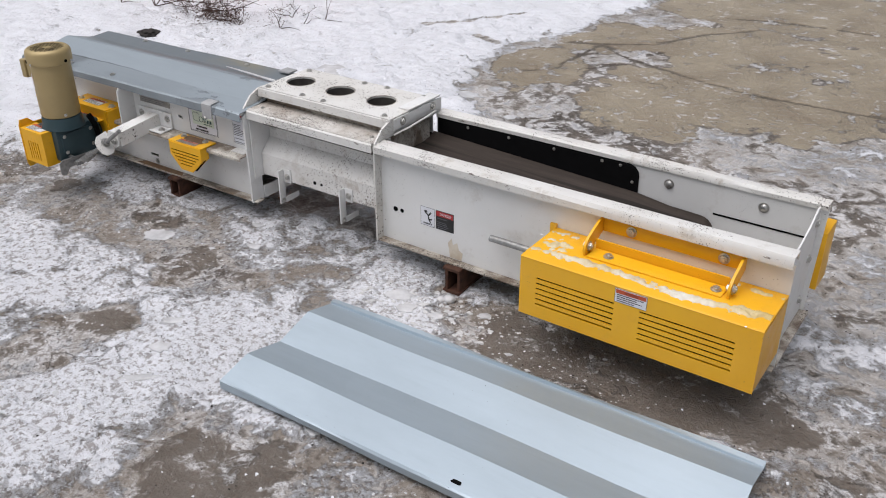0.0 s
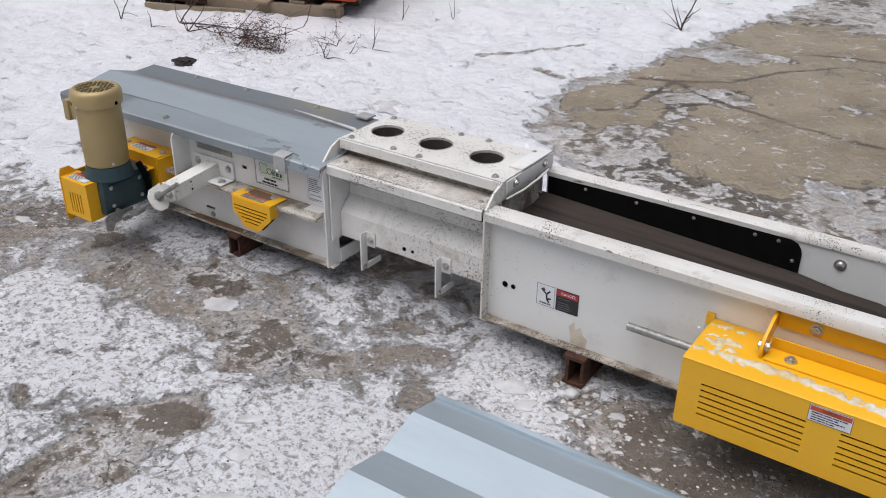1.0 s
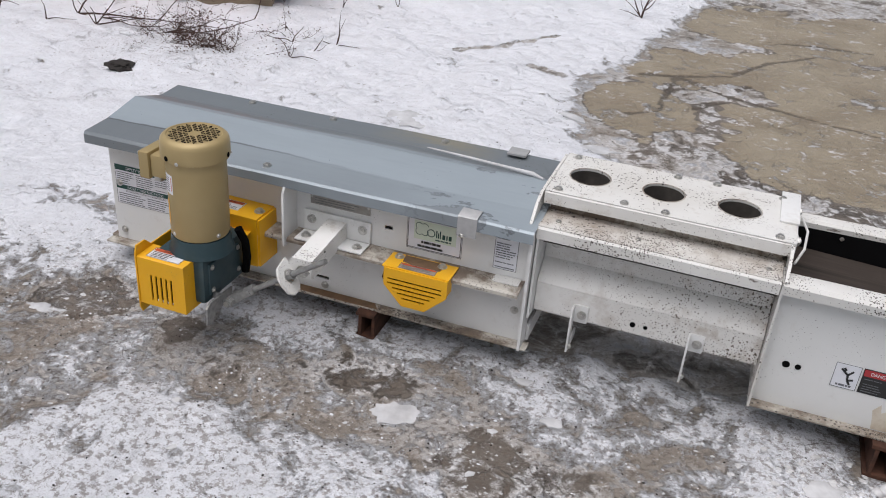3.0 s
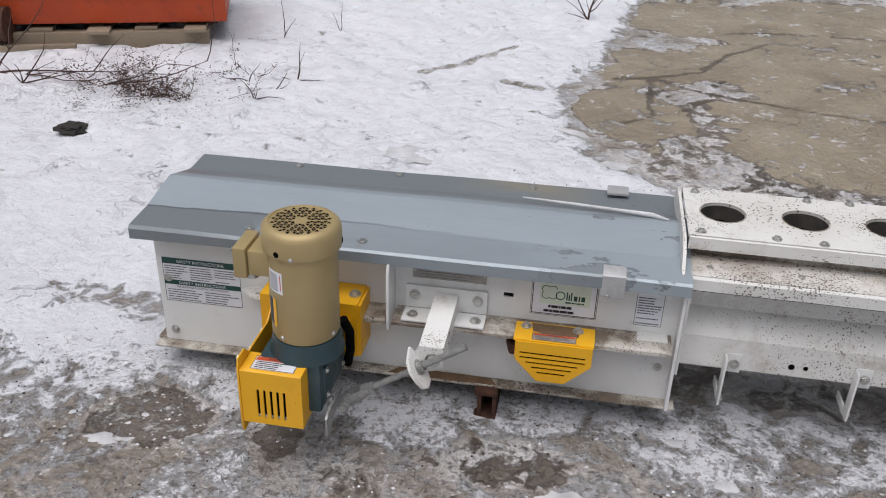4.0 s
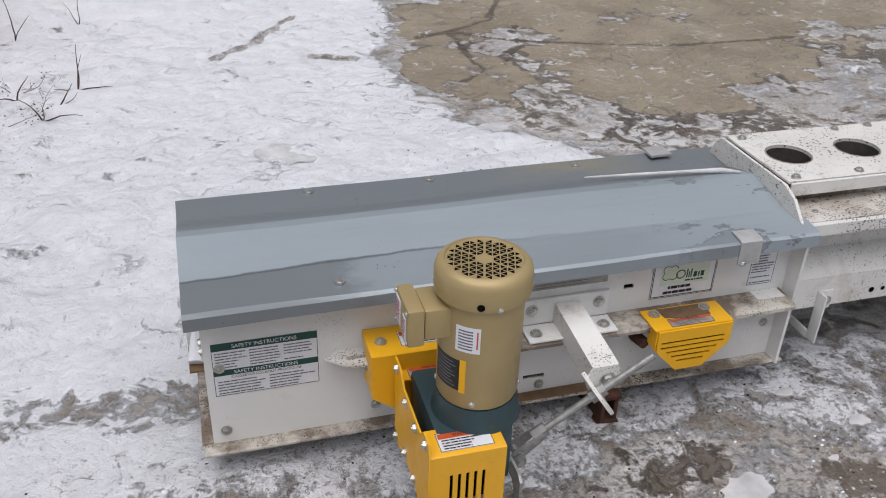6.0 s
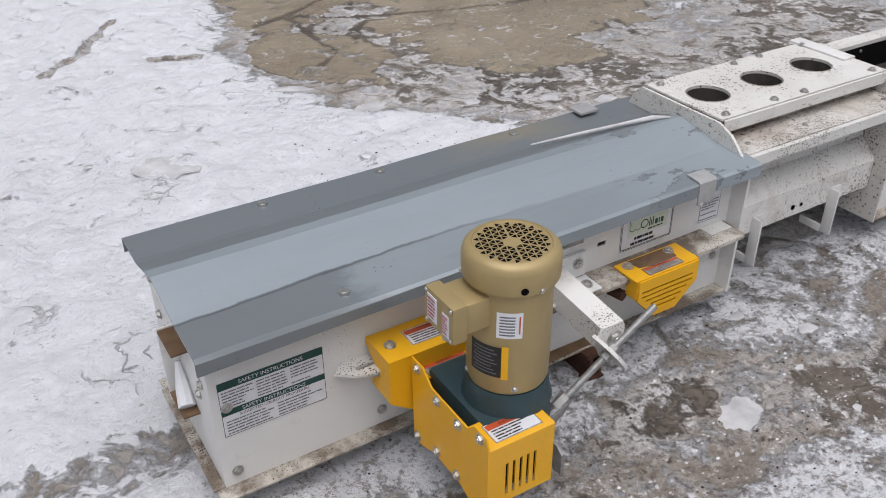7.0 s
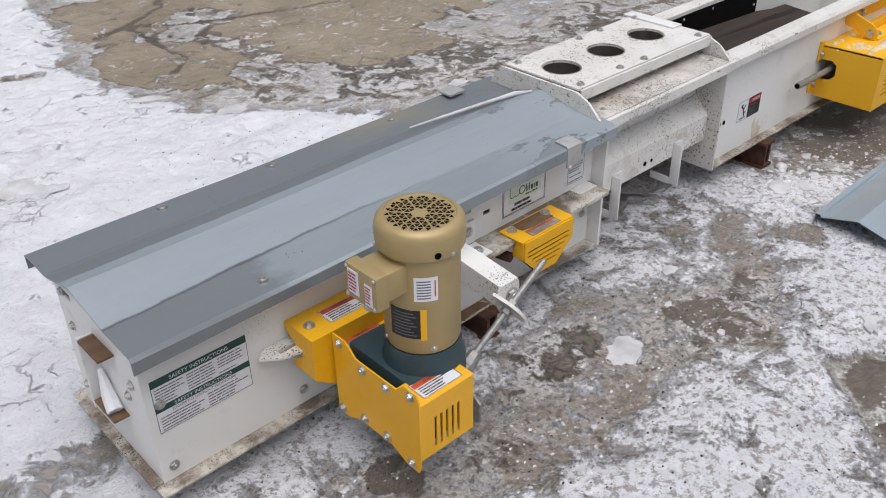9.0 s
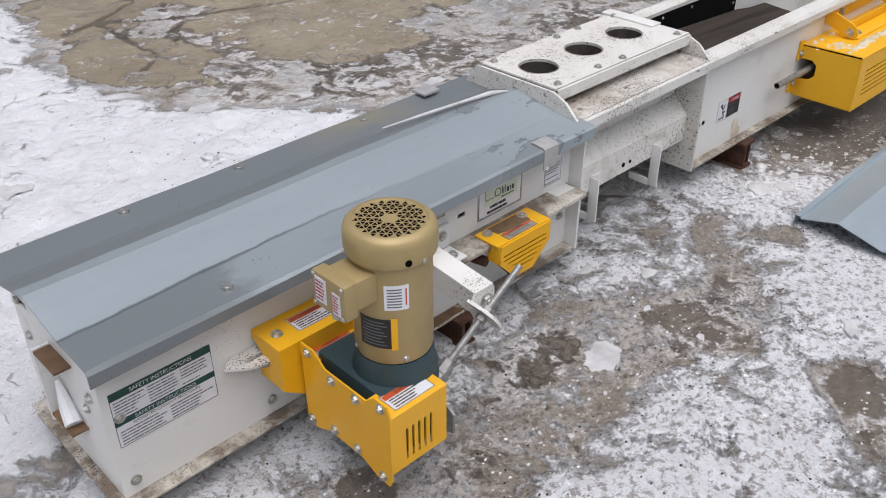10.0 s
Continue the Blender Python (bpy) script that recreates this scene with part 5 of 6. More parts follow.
# the end of the tube carries a bent ear: a face across the tube and a wing square to the rod
A_, B_ = Vector((-3.088, 1.966, 0.366)), Vector((-3.336, 1.969, 0.196))
d_ = (B_ - A_).normalized()
face = slab(bmesh.new(), [(-3.222, 0.300), (-3.205, 0.334), (-3.150, 0.334), (-3.143, 0.318), (-3.146, 0.280), (-3.172, 0.264), (-3.206, 0.262)], "y", 1.992, 1.998)
part("ear_face", face, WHITE_DIRTY, arm, "white ear plate across the tube end")
wing_m = frame_of((-3.203, 1.967, 0.287), (0, -1, 0), d_.cross(Vector((0, -1, 0))))
wing = slab(bmesh.new(), [(-0.028, 0.046), (-0.030, -0.030), (-0.012, -0.050), (0.018, -0.052), (0.036, -0.038), (0.043, -0.010), (0.040, 0.016), (0.022, 0.036)], "z", -0.004, 0.004)
wing.transform(wing_m)
part("ear_wing", wing, WHITE_DIRTY, arm, "white rounded wing with the rod through it")
bolt(arm, (-3.171, 1.9915, 0.298), (0, -1, 0), 0.014)
part("threaded_rod", cyl(bmesh.new(), A_, B_, 0.0080, n=14), STEEL, arm, "grey threaded rod")
hole_ = A_ + d_ * (Vector((-3.203, 1.967, 0.287)) - A_).dot(d_)
for o in (-0.018, 0.006, 0.130):
    part("nut", cyl(bmesh.new(), hole_ + d_ * o, hole_ + d_ * (o + 0.012), 0.0145, n=6), STEEL, arm)
part("washer", cyl(bmesh.new(), hole_ - d_ * 0.006, hole_ - d_ * 0.0045, 0.020, n=20), ZINC, arm)
# clevis: two straps from the rod to the pin, bolted to the lug on the gearbox
pin_ = Vector((-3.378, 1.962, 0.168))
side_ = Vector((0, 1, 0))
for o in (-0.014, 0.014):
    strap = bmesh.new()
    sweep(strap, [B_ - d_ * 0.02 + side_ * o, B_ + side_ * o, pin_ + side_ * o, pin_ + d_ * 0.012 + side_ * o], [0.007, 0.012, 0.016, 0.010], 10)
    for v in strap.verts:
        v.co.y = 1.966 + o + (v.co.y - 1.966 - o) * 0.28
    part("clevis_strap", strap, STEEL, arm, "worn steel clevis strap")
part("clevis_base", cyl(bmesh.new(), B_ - d_ * 0.030, B_ + d_ * 0.002, 0.016, n=6), STEEL, arm)
part("pin", cyl(bmesh.new(), pin_ - side_ * 0.040, pin_ + side_ * 0.030, 0.008, n=14), ZINC, arm)
for o in (-0.034, -0.022):
    part("nut", cyl(bmesh.new(), pin_ + side_ * o, pin_ + side_ * (o + 0.009), 0.0145, n=6), STEEL, arm)
lug = slab(bmesh.new(), [(1.862, 0.128), (1.884, 0.122), (1.905, 0.150), (1.985, 0.152), (1.990, 0.186), (1.880, 0.192), (1.862, 0.180)], "x", -3.404, -3.398)
part("lug_bar", lug, STEEL, arm, "dull steel lug on the gearbox side")
part("lug_spacer", cyl(bmesh.new(), (-3.4185, 1.93, 0.186), (-3.404, 1.93, 0.186), 0.010, n=14), STEEL, arm)

# ---------------------------------------------------------------- tail guard on the hopper
tg = thing("tail_guard", (-0.85, 2.1, 0.18), "large yellow tail guard box with vent slots, crusted with snow", "guard", lean=True)
TX0, TX1, TY = -1.222, -0.476, 2.005
tslots = []
for x0, x1 in ((-1.165, -0.905), (-0.825, -0.545)):
    for k in range(6):
        tslots.append(slot_hole(x0, x1, 0.203 + 0.0185 * k, 0.209 + 0.0185 * k))
part("face", slab(bmesh.new(), [(TX0, 0.157), (TX1, 0.155), (TX1, 0.357), (TX0, 0.357)], "y", TY, TY + 0.004, tslots), YELLOW, tg, "yellow slotted face")
# shade inside the box, put in as a black sheet behind the slots
part("slot_shade", B(TX0 + 0.01, TX1 - 0.01, TY + 0.05, TY + 0.054, 0.18, 0.35), DARK, tg, "black sheet added to stand in for shade in the slots")
part("top", folded(bmesh.new(), [(TY, 0.3575), (TY + 0.008, 0.3605), (2.18, 0.357), (2.236, 0.355)], TX0, TX1, -0.003, 10, 0.003), YELLOW, tg, "yellow top sheet")
part("bottom", B(TX0, TX1, TY + 0.0045, 2.236, 0.158, 0.162), YELLOW, tg)
left = [(TY + 0.0045, 0.1625), (2.236, 0.1625), (2.236, 0.225), (2.185, 0.232), (2.165, 0.25), (2.165, 0.29), (2.185, 0.305), (2.236, 0.305), (2.236, 0.351), (TY + 0.0045, 0.354)]
part("end_cheek", slab(bmesh.new(), left, "x", TX0, TX0 + 0.004), YELLOW, tg, "yellow notched end plate")
part("end_cheek", B(TX1 - 0.004, TX1, TY + 0.0045, 2.236, 0.1625, 0.351), YELLOW, tg)
part("mount_tab", B(TX0 - 0.02, TX0 + 0.003, 2.228, 2.2365, 0.30, 0.372), YELLOW, tg)
part("mount_tab", B(TX0 - 0.05, TX0 + 0.003, 2.228, 2.2365, 0.18, 0.235), YELLOW, tg)
for z in (0.325, 0.21):
    bolt(tg, (TX0 - (0.008 if z > 0.3 else 0.025), 2.2275, z), (0, -1, 0), 0.010)
# the adjuster frame on top
part("adjuster_bar", B(-1.055, -0.61, 2.225, 2.2365, 0.400, 0.445, bevel=0.003), YELLOW, tg, "yellow upper strap")
part("adjuster_bar", folded(bmesh.new(), [(2.170, 0.366), (2.168, 0.398)], -1.05, -0.63, 0.004), YELLOW, tg)
part("adjuster_base", B(-1.05, -0.63, 2.105, 2.168, 0.363, 0.3675, bevel=0.001), YELLOW, tg, "yellow base strap")
for x in (-1.06, -0.612):
    part("adjuster_cheek", slab(bmesh.new(), [(2.112, 0.363), (2.165, 0.363), (2.172, 0.378), (2.2365, 0.40), (2.2365, 0.445), (2.20, 0.445), (2.13, 0.418), (2.11, 0.40), (2.105, 0.382)], "x", x - 0.004, x + 0.004), YELLOW, tg)
    bolt(tg, (x + 0.0045, 2.135, 0.385), (1, 0, 0), 0.012)
    bolt(tg, (x - 0.0045, 2.135, 0.385), (-1, 0, 0), 0.012)
for x in (-0.96, -0.67):
    bolt(tg, (x, 2.2245, 0.423), (0, -1, 0), 0.013)
for x in (-0.99, -0.655):
    bolt(tg, (x, 2.135, 0.3677), (0, 0, 1), 0.012)
warning(tg, (-0.905, TY - 0.0002, 0.309), FR, UP, 0.10, 0.046, seed=25)

back_guard = thing("back_tail_guard", (-0.7, 2.7, 0.2), "yellow guard on the far side of the hopper", "guard", lean=True)
part("box", B(-1.20, -0.468, 2.606, 2.725, 0.19, 0.395, bevel=0.003), YELLOW, back_guard)


def crusts(name, area, count, seed, parent_label, zf, size=(0.002, 0.0085)):
    """Loose snow crumbs lying on a surface, one heap."""
    rng = random.Random(seed)
    bm = bmesh.new()
    for _ in range(count):
        x, y = area(rng)
        s = rng.uniform(*size)
        crumb(bm, (x, y, zf(x, y) + s * 0.2), s, rng, 0.5)
    return bm


def guard_area(rng):
    x, u = rng.uniform(-1.20, -0.49), rng.random()
    if u < 0.62:
        return x, 2.068 + 0.012 * math.sin(x * 11) + rng.gauss(0, 0.010)
    if u < 0.80:
        return rng.gauss(-0.55, 0.035), rng.gauss(2.07, 0.028)
    if u < 0.90:
        return rng.gauss(-1.14, 0.05), rng.uniform(2.05, 2.2)
    return x, rng.uniform(2.175, 2.225)


def guard_snow():
    """A ragged crust: a sheet that rises above the guard's top only where the snow lies."""
    xs, ys = np.linspace(TX0 + 0.004, TX1 - 0.004, 220), np.linspace(TY + 0.012, 2.232, 70)
    X, Y = np.meshgrid(xs, ys)
    n1, n2 = fbm(X, Y, 18.0, 60), fbm(X, Y, 60.0, 70, 4)
    mid = 2.066 + 0.010 * np.sin(X * 11) + 0.012 * smooth(-0.75, -0.5, X)
    f = 1.0 * np.exp(-((Y - mid) / 0.022) ** 2)
    f = np.maximum(f, 1.0 * np.exp(-((X + 0.56) / 0.075) ** 2 - ((Y - 2.075) / 0.032) ** 2))
    f = np.maximum(f, 0.75 * np.exp(-((X + 1.15) / 0.07) ** 2 - ((Y - 2.12) / 0.06) ** 2))
    f = np.maximum(f, 0.72 * np.exp(-((Y - 2.205) / 0.02) ** 2))
    f = f * (0.05 + 1.9 * n1)
    hgt = (f - 0.36) * 0.011 + (n2 - 0.5) * 0.015
    top = np.interp(Y, [TY, TY + 0.008, 2.18, 2.236], [0.3575, 0.3605, 0.357, 0.355]) + 0.00175 * (X + 1.94)
    Z = top + np.clip(hgt, -0.0025, 0.012)
    bm = bmesh.new()
    vs = [[bm.verts.new((X[r, c], Y[r, c], Z[r, c])) for c in range(len(xs))] for r in range(len(ys))]
    keep = hgt > -0.0024
    for r in range(len(ys) - 1):
        for c in range(len(xs) - 1):
            if keep[r:r + 2, c:c + 2].any():
                bm.faces.new((vs[r][c], vs[r][c + 1], vs[r + 1][c + 1], vs[r + 1][c]))
    bmesh.ops.delete(bm, geom=[v for v in bm.verts if not v.link_faces], context="VERTS")
    return bm


solo("snow_crust", guard_snow(), SLUSH, "grey-white crust of snow on the yellow guard", "snow")
snow_bm = crusts("snow_crumbs", guard_area, 260, 5, "", lambda x, y: 0.3605 + 0.00175 * (x + 1.94) - 0.04 * max(0, y - 2.05), (0.0015, 0.0045))
solo("guard_crumbs", snow_bm, SNOW, "tiny crumbs of snow strewn on the yellow guard", "snow", kind="stuff")

# ---------------------------------------------------------------- blocks, timber and the yard behind
def support_block(x, y, w, d, h):
    bm = bmesh.new()
    box(bm, x - w / 2, x + w / 2, y - d / 2, y + d / 2, 0.0, 0.012, bevel=0.002)
    box(bm, x - w * 0.35, x - w * 0.35 + 0.01, y - d / 2, y + d / 2, 0.0125, h - 0.0125)
    box(bm, x - w / 2, x + w / 2, y - d / 2, y + d / 2, h - 0.012, h, bevel=0.002)
    box(bm, x + w * 0.3, x + w * 0.3 + 0.01, y - d / 2 + 0.01, y + d / 2, 0.0125, h - 0.0125)
    return solo("support_block", bm, RUST, "rusty steel channel block under the conveyor", "block", group="blocks under the conveyor")


support_block(-3.055, 2.31, 0.06, 0.30, 0.0915)
support_block(-1.60, 2.33, 0.07, 0.30, 0.1040)
for x, y, r in ((-1.575, 2.135, 0.022), (-1.60, 2.12, 0.016)):
    bm = bmesh.new()
    bmesh.ops.create_icosphere(bm, subdivisions=2, radius=r)
    for v in bm.verts:
        v.co *= 1 + 0.35 * noise.noise(v.co * 40 + Vector((x, y, 0)) * 7)
        v.co.z *= 0.7
    bmesh.ops.translate(bm, verts=bm.verts, vec=(x, y, r * 0.5))
    solo("ice_lump", bm, ICE, "lump of dirty ice beside the block", "ice", group="ice lumps by the block")


def flat_ice(x, y, rx, ry, h, seed, turn=0.0, sides=9, jag=0.35):
    rng = random.Random(seed)
    z0 = ground_height(x, y) - 0.004
    ca, sa = math.cos(radians(turn)), math.sin(radians(turn))
    bm = bmesh.new()
    base = []
    for k in range(sides):
        a = 2 * math.pi * k / sides
        r = 1 + rng.uniform(-jag, jag) * 0.6
        base.append((rx * r * math.cos(a), ry * r * math.sin(a)))
    lower = [bm.verts.new((x + u * ca - v * sa, y + u * sa + v * ca, z0)) for u, v in base]
    mids = [bm.verts.new((x + (u * ca - v * sa) * 0.97, y + (u * sa + v * ca) * 0.97, z0 + h * 0.75 + rng.uniform(0, 0.2) * h)) for u, v in base]
    upper = [bm.verts.new((x + (u * ca - v * sa) * 0.8, y + (u * sa + v * ca) * 0.8, z0 + h * rng.uniform(0.9, 1.25))) for u, v in base]
    for a, b in ((lower, mids), (mids, upper)):
        for k in range(sides):
            j = (k + 1) % sides
            bm.faces.new((a[k], a[j], b[j], b[k]))
    top = bm.verts.new((x, y, z0 + h * 1.1))
    for k in range(sides):
        bm.faces.new((upper[k], upper[(k + 1) % sides], top))
    bm.faces.new(lower[::-1])
    return bm


solo("ice_disc", flat_ice(-2.83, 1.885, 0.068, 0.046, 0.006, 3, 20, 26, 0.3), GREY_ICE, "flat round piece of clear-edged ice", "ice")
PLATES = [(-2.933, 4.368, 0.1, 0.035, 0.02, -25, 6), (-3.614, 3.89, 0.13, 0.1, 0.008, 0, 12), (-2.744, 3.997, 0.12, 0.06, 0.008, 15, 9), (-2.031, 3.697, 0.05, 0.035, 0.015, 0, 7), (-2.335, 3.836, 0.045, 0.03, 0.015, 30, 6),
          (-1.73, 2.05, 0.055, 0.04, 0.014, 10, 8), (-1.66, 1.99, 0.04, 0.03, 0.012, 60, 7), (-1.55, 2.02, 0.03, 0.022, 0.012, 30, 7), (-2.18, 1.35, 0.04, 0.03, 0.014, 0, 7), (-2.27, 1.48, 0.05, 0.02, 0.014, 40, 7),
          (-1.829, 3.567, 0.06, 0.04, 0.014, 10, 8), (-1.597, 3.482, 0.04, 0.03, 0.014, 70, 7), (-2.12, 1.2, 0.07, 0.022, 0.012, 45, 8), (-1.7, 1.3, 0.02, 0.015, 0.012, 0, 6), (-1.5, 1.33, 0.025, 0.02, 0.012, 0, 6),
          (-2.43, 2.02, 0.035, 0.022, 0.012, 0, 7), (-4.0, 1.88, 0.1, 0.03, 0.006, 20, 12), (-2.55, 2.16, 0.03, 0.02, 0.01, 0, 7), (-1.42, 2.12, 0.025, 0.018, 0.01, 20, 7)]
for k, (x, y, rx, ry, h, turn, sides) in enumerate(PLATES):
    solo("ice_plate", flat_ice(x, y, rx * 0.9, ry * 0.9, h * 0.7, 50 + k, turn, sides + 7, 0.45), GREY_ICE, "broken plate of white crusted ice on the ground", "ice", group="ice plates")


def scatter(seed, count, where, size, flat, mat, name, label, category, sharp=0.4):
    rng = random.Random(seed)
    xs, ys, ss = [], [], []
    while len(xs) < count:
        x, y, s = where(rng)
        xs.append(x), ys.append(y), ss.append(s * rng.uniform(*size))
    z = ground_fields(np.array(xs), np.array(ys))[0]
    verts, faces = [], []
    for x, y, s, h in zip(xs, ys, ss, z):
        n, a0 = rng.randint(5, 7), rng.uniform(0, 6.28)
        o, el = len(verts), rng.uniform(0.5, 1.0)
        for lev, (k, up) in enumerate(((1.0, -0.3), (0.72, 1.0))):
            for j in range(n):
                a = a0 + 2 * math.pi * j / n
                r = s * k * rng.uniform(1 - sharp, 1 + sharp)
                verts.append((x + r * math.cos(a), y + r * el * math.sin(a), h + s * flat * up * rng.uniform(0.6, 1.2)))
        for j in range(n):
            faces.append((o + j, o + (j + 1) % n, o + n + (j + 1) % n, o + n + j))
        faces.append(tuple(o + n + j for j in range(n)))
    me = bpy.data.meshes.new(name)
    me.from_pydata(verts, [], faces)
    me.materials.append(mat)
    return tagged(new(name, me), label, category, kind="stuff")


def anywhere(rng):
    if rng.random() < 0.62:
        return rng.uniform(-4.6, 0.1), rng.uniform(0.8, 2.25), 1.0
    return rng.uniform(-3.2, 0.0), 2.7 + abs(rng.gauss(0, 0.9)), 1.1


def crusty(rng):
    """Clusters of flakes round a few dozen spots where the crust has been kicked up."""
    k = rng.randrange(60)
    spot = random.Random(500 + k)
    return spot.uniform(-4.4, -0.9) + rng.gauss(0, 0.13), spot.uniform(1.0, 2.15) + rng.gauss(0, 0.09), 1.0 + 2.0 * (rng.random() < 0.03)


def near_hopper(rng):
    return rng.gauss(-1.62, 0.17), rng.gauss(2.02, 0.10), 1.0


scatter(11, 700, anywhere, (0.002, 0.006), 0.45, SNOW, "snow_crumbs", "small crumbs of snow and ice strewn over the yard", "snow")
scatter(12, 170, near_hopper, (0.003, 0.014), 0.3, ICE, "ice_shards", "broken white ice shards below the hopper", "ice")
scatter(14, 3000, crusty, (0.0015, 0.0055), 0.18, GREY_ICE, "ice_flakes", "thin broken flakes of ice crust on the trodden ground", "ice", 0.5)
scatter(13, 2200, anywhere, (0.0012, 0.0038), 0.5, SOIL, "grit", "dark grit and bits of bark on the ice", "grit")


def twig(bm, start, way, length, r, rng, depth=0, bend=0.25):
    pts, p, d = [Vector(start)], Vector(start), Vector(way).normalized()
    n = 7
    for k in range(n):
        d = (d + Vector((rng.gauss(0, bend), rng.gauss(0, bend), rng.gauss(0, bend * 0.6))) * 0.5).normalized()
        p = p + d * length / n
        pts.append(p.copy())
    sweep(bm, pts, [r * (1 - 0.7 * k / n) for k in range(n + 1)], 5)
    if depth:
        for _ in range(rng.randint(2, 4)):
            k = rng.randint(1, n)
            w = (d + Vector((rng.gauss(0, 0.8), rng.gauss(0, 0.8), rng.gauss(0.1, 0.5)))).normalized()
            twig(bm, pts[k], w, length * rng.uniform(0.3, 0.6), r * 0.6, rng, depth - 1, bend)
    return pts


def shrub(at, spread, seed, stems, heads, label):
    rng = random.Random(seed)
    z0 = ground_height(at[0], at[1])
    ob = thing("dead_shrub", (at[0], at[1], z0), label, "shrub", group="dead shrubs in the snow")
    bm, ends = bmesh.new(), []
    for _ in range(stems):
        a = rng.uniform(0, 6.28)
        way = Vector((math.cos(a) * 0.9, math.sin(a) * 0.6, rng.uniform(0.15, 1.0)))
        ends += twig(bm, (at[0] + rng.gauss(0, spread * 0.42), at[1] + rng.gauss(0, spread * 0.2), z0 - 0.01), way, spread * rng.uniform(0.5, 1.0), 0.0021, rng, 2, 0.45)[2:]
    tagged(part("branchwork", bm, BARK, ob, "thin dry brown stems"), kind="stuff")
    hb = bmesh.new()
    for _ in range(heads):
        p = rng.choice(ends) + Vector((rng.gauss(0, 0.03), rng.gauss(0, 0.03), rng.gauss(0, 0.025)))
        p.z = max(p.z, z0 + 0.003)
        crumb(hb, p, rng.uniform(0.002, 0.0052), rng, 0.9)
    tagged(part("seed_fluff", hb, SEED, ob, "many dry brown seed heads"), kind="stuff")
    return ob


shrub((-5.11, 4.36), 0.31, 4, 44, 1300, "dead brown shrub with seed heads lying on the snow")
shrub((-4.821, 4.771), 0.20, 5, 6, 60, "thin dead shrub beside the pallet")
shrub((-5.533, 4.428), 0.22, 15, 4, 50, "thin dead shrub with seed heads in the snow")


def dry_twig(at, pieces, seed, label):
    rng = random.Random(seed)
    z0 = ground_height(at[0], at[1])
    ob = thing("dry_twig", (at[0], at[1], z0 - 0.005), label, "twig", group="dry twigs in the snow")
    for way, length, r in pieces:
        bm = bmesh.new()
        twig(bm, (at[0], at[1], z0 - 0.005), way, length, r * 0.95, rng, 1 if length > 0.3 else 0, 0.28)
        part("stem", bm, BARK, ob)


dry_twig((-4.44, 4.75), [((0.1, 0.1, 1), 0.21, 0.004), ((0.05, 0.15, 0.8), 0.16, 0.003), ((1, -0.1, 0.15), 0.15, 0.004), ((-1, 0.1, 0.1), 0.1, 0.004)], 1, "upright dry twig with a crossing stem")
dry_twig((-4.55, 4.395), [((-0.6, 0.2, 0.6), 0.14, 0.004), ((1, 0.2, 0.25), 0.16, 0.004), ((0.3, 0.3, 0.6), 0.08, 0.003)], 2, "broken dry twig in the snow")
dry_twig((-4.682, 4.664), [((0.1, 0.2, 0.9), 0.12, 0.004), ((-0.8, 0.2, 0.3), 0.12, 0.004)], 3, "short dry twig poking from the snow")
dry_twig((-4.504, 4.589), [((0.5, 0.1, 0.8), 0.12, 0.004), ((0.8, -0.2, 0.3), 0.1, 0.003)], 6, "short dry twig in the snow")
dry_twig((-2.94, 6.491), [((0.05, 0.1, 1), 0.40, 0.008), ((-0.7, 0.1, 0.7), 0.30, 0.006), ((-0.5, 0.2, 0.5), 0.22, 0.004), ((0.4, 0.0, 0.8), 0.2, 0.004), ((-0.9, 0, 0.4), 0.18, 0.004)], 8, "small leafless sapling at the edge of the snow")
dry_twig((-6.053, 4.481), [((0.5, 0.4, 0.8), 0.5, 0.006), ((1, 0.1, 0.12), 0.75, 0.007), ((1, -0.05, 0.06), 0.7, 0.006), ((-0.3, 0, 1), 0.2, 0.004)], 9, "long fallen brown dry stems lying on snow")
dry_twig((-5.428, 4.395), [((1, 0.25, 0.28), 0.62, 0.006), ((0.9, 0.3, 0.15), 0.4, 0.005), ((0.9, 0.1, 0.35), 0.3, 0.004)], 10, "arching brown dry branch over the snow")
dry_twig((-5.808, 4.341), [((0.5, 0.3, 0.7), 0.30, 0.005), ((0.9, 0.1, 0.3), 0.42, 0.005), ((-0.7, 0.1, 0.4), 0.22, 0.004), ((0.1, 0, 0.9), 0.12, 0.005)], 16, "bent dry brown stems beside the dead shrub")
dry_twig((-6.071, 4.234), [((0.2, 0.1, 0.9), 0.12, 0.005), ((0.8, 0.2, 0.4), 0.2, 0.004)], 17, "short broken dry stems in the snow")
dry_twig((-6.454, 4.266), [((0.3, 0.3, 0.9), 0.35, 0.005), ((-0.3, 0.1, 0.8), 0.25, 0.004)], 12, "upright dry stems in the snow")
dry_twig((-4.793, 5.556), [((0.1, 0, 1), 0.25, 0.004), ((0.4, 0, 0.8), 0.18, 0.003)], 13, "thin dry weed behind the timber pallet")
dry_twig((-4.505, 5.825), [((0.05, 0, 1), 0.2, 0.003), ((-0.4, 0, 0.6), 0.14, 0.003)], 14, "thin dry weed standing in the snow")

lump = bmesh.new()
bmesh.ops.create_icosphere(lump, subdivisions=4, radius=0.060)
for v in lump.verts:
    v.co *= 1 + 0.45 * noise.fractal(v.co * 22, 0.8, 2.0, 4)
    v.co.x *= 1.15
    v.co.z = v.co.z * 0.42
bmesh.ops.translate(lump, verts=lump.verts, vec=(-5.20, 3.785, ground_height(-5.20, 3.785) + 0.012))
solo("soil_clod", lump, SOIL, "dark clod of soil on the snow", "clod")

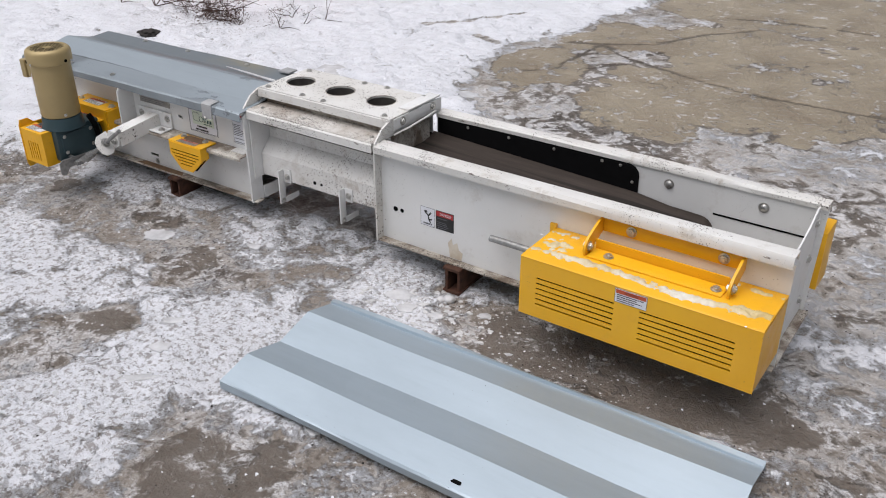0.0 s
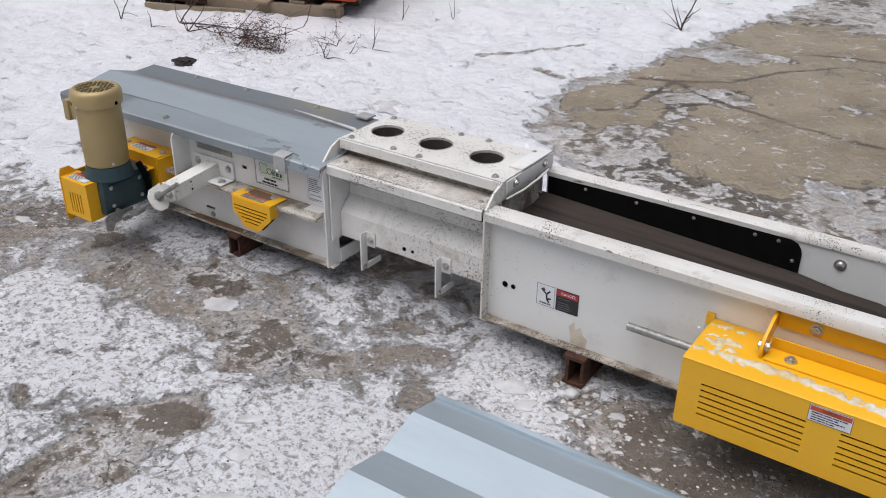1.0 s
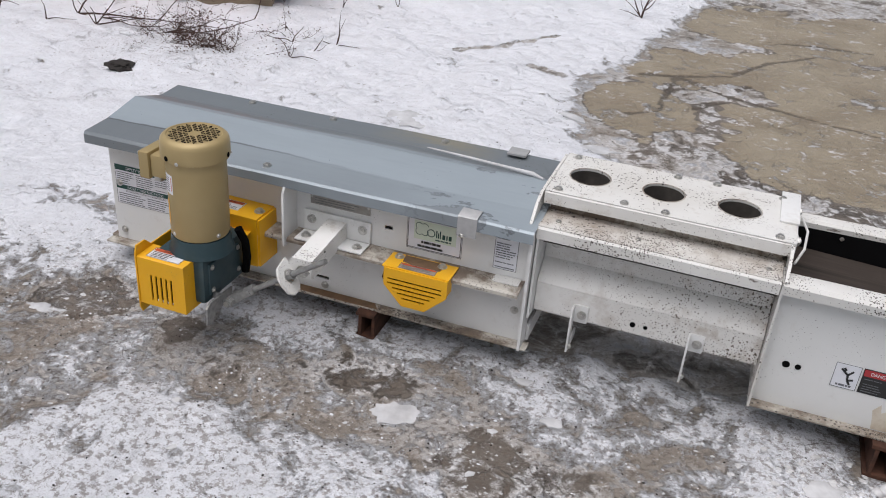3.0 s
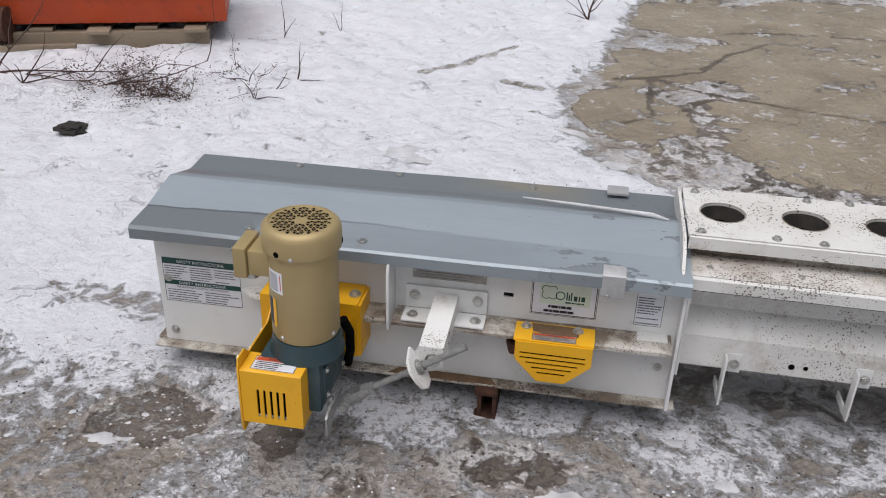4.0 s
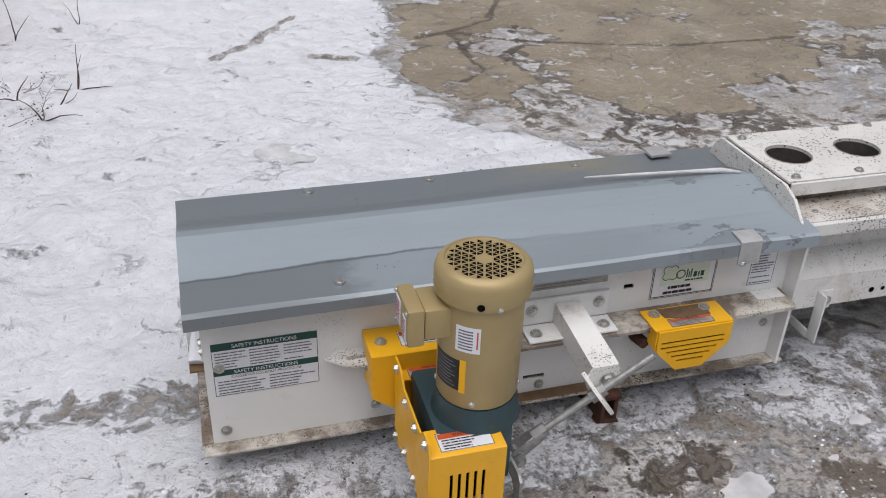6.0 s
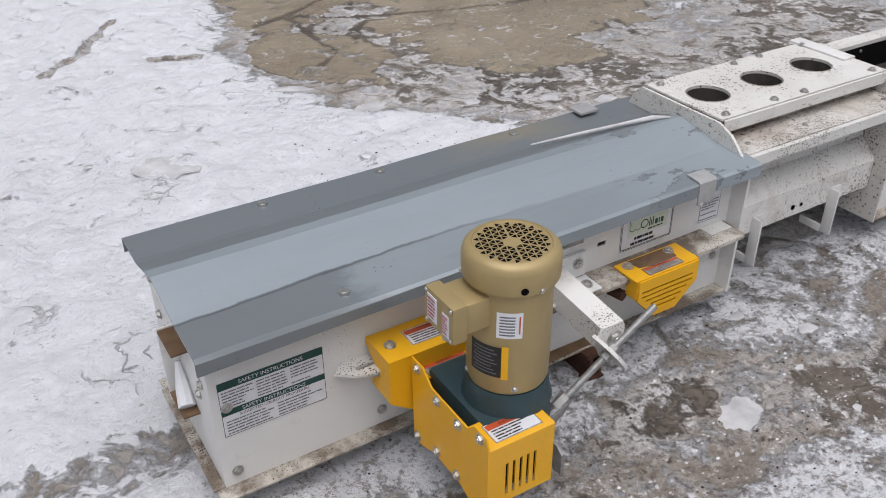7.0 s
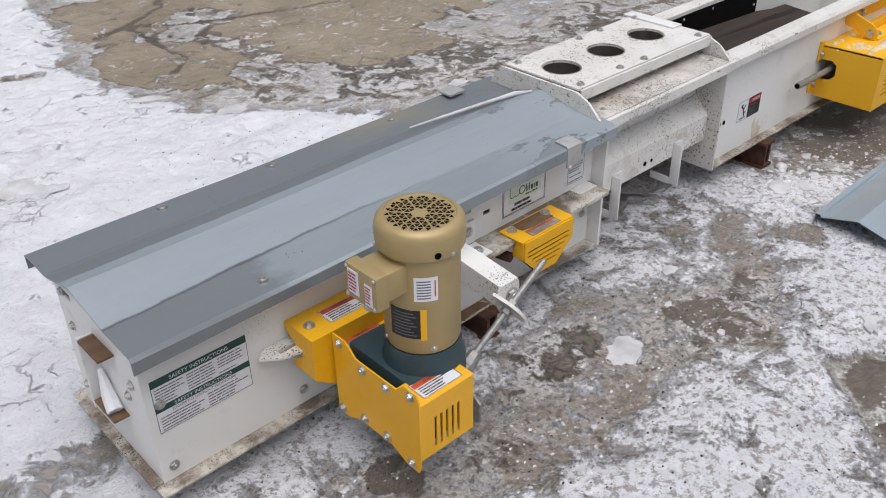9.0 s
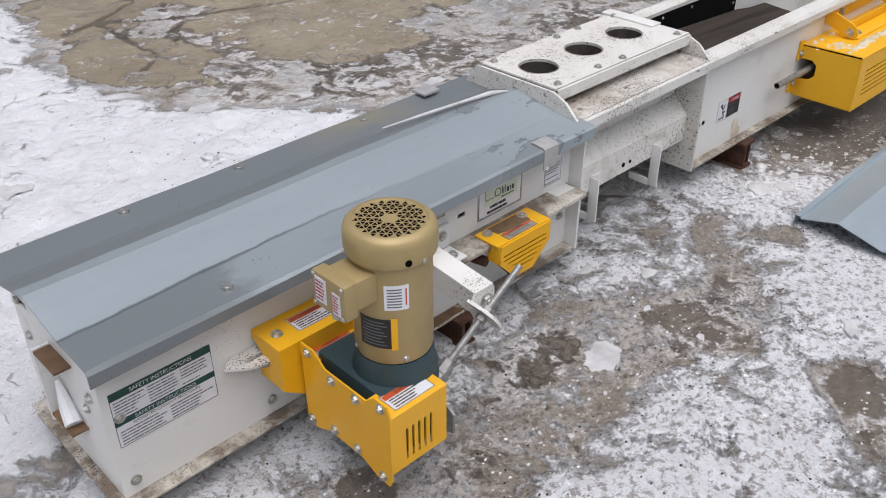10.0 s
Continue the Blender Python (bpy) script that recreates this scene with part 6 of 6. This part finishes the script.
# timber cribbing with an orange bin on it
pm = Matrix.Translation((-5.165, 5.27, 0)) @ Matrix.Rotation(radians(20), 4, "Z")
pallet = thing("timber_pallet", (-5.7, 5.4, 0.02), "weathered grey timber pallet half sunk in snow", "pallet")
for dy in (0.0, 0.42, 0.84):
    part("beam", B(-1.30, 0.0, dy, dy + 0.09, 0.0, 0.10, bevel=0.006, m=pm), WOOD, pallet)
for k, x in enumerate((-1.25, -0.95, -0.62, -0.36, -0.07)):
    part("board", B(x - 0.07, x + 0.06, -0.045 if k in (2, 4) else 0.02, 0.95, 0.1005, 0.122, bevel=0.004, m=pm @ Matrix.Rotation(radians((k % 3 - 1) * 2.0), 4, "Z")), WOOD, pallet)
part("low_board", B(-1.6, -0.75, -0.10, -0.06, -0.02, 0.055, bevel=0.004, m=pm), WOOD, pallet)
bin_ = thing("steel_bin", (-5.7, 5.6, 0.125), "orange painted steel bin with rusty lower edge on timber", "bin")
om = pm @ Matrix.Translation((0.13, 0.03, 0.022))
for x in (-1.3, -0.7, -0.12):
    part("runner", B(x - 0.04, x + 0.04, 0.06, 0.95, 0.1005, 0.1235, m=om), RUST, bin_)
part("front_wall", B(-1.55, -0.02, 0.0, 0.03, 0.1235, 0.62, bevel=0.006, m=om), ORANGE, bin_)
part("end_wall", B(-0.05, -0.02, 0.031, 1.0, 0.1235, 0.62, bevel=0.006, m=om), ORANGE, bin_)
part("back_wall", B(-1.55, -0.051, 0.97, 1.0, 0.1235, 0.62, bevel=0.006, m=om), ORANGE, bin_)
part("end_wall", B(-1.55, -1.52, 0.031, 0.969, 0.1235, 0.62, bevel=0.006, m=om), ORANGE, bin_)
part("floor", B(-1.519, -0.051, 0.031, 0.969, 0.1235, 0.135, m=om), RUST, bin_)
part("rim", B(-1.57, 0.0, -0.02, 0.035, 0.6205, 0.66, bevel=0.006, m=om), ORANGE, bin_)
part("skid", B(-1.50, -0.05, 0.02, 0.06, 0.30, 0.33, bevel=0.003, m=om @ Matrix.Translation((0, -0.045, 0))), ORANGE, bin_)
crate = thing("machine_part", (-6.6, 4.77, 0.0), "dark ribbed machine part standing in the snow", "machine part")
for k in range(6):
    part("rib", B(-6.75 + 0.045 * k, -6.735 + 0.045 * k, 4.73, 4.87, 0.0, 0.26), SOIL, crate)
part("body", B(-6.77, -6.48, 4.79, 4.95, 0.0, 0.24, bevel=0.02), SOIL, crate)
part("cylinder", cyl(bmesh.new(), (-6.48, 4.81, 0.16), (-6.20, 4.87, 0.16), 0.10, n=24), RUST, crate)
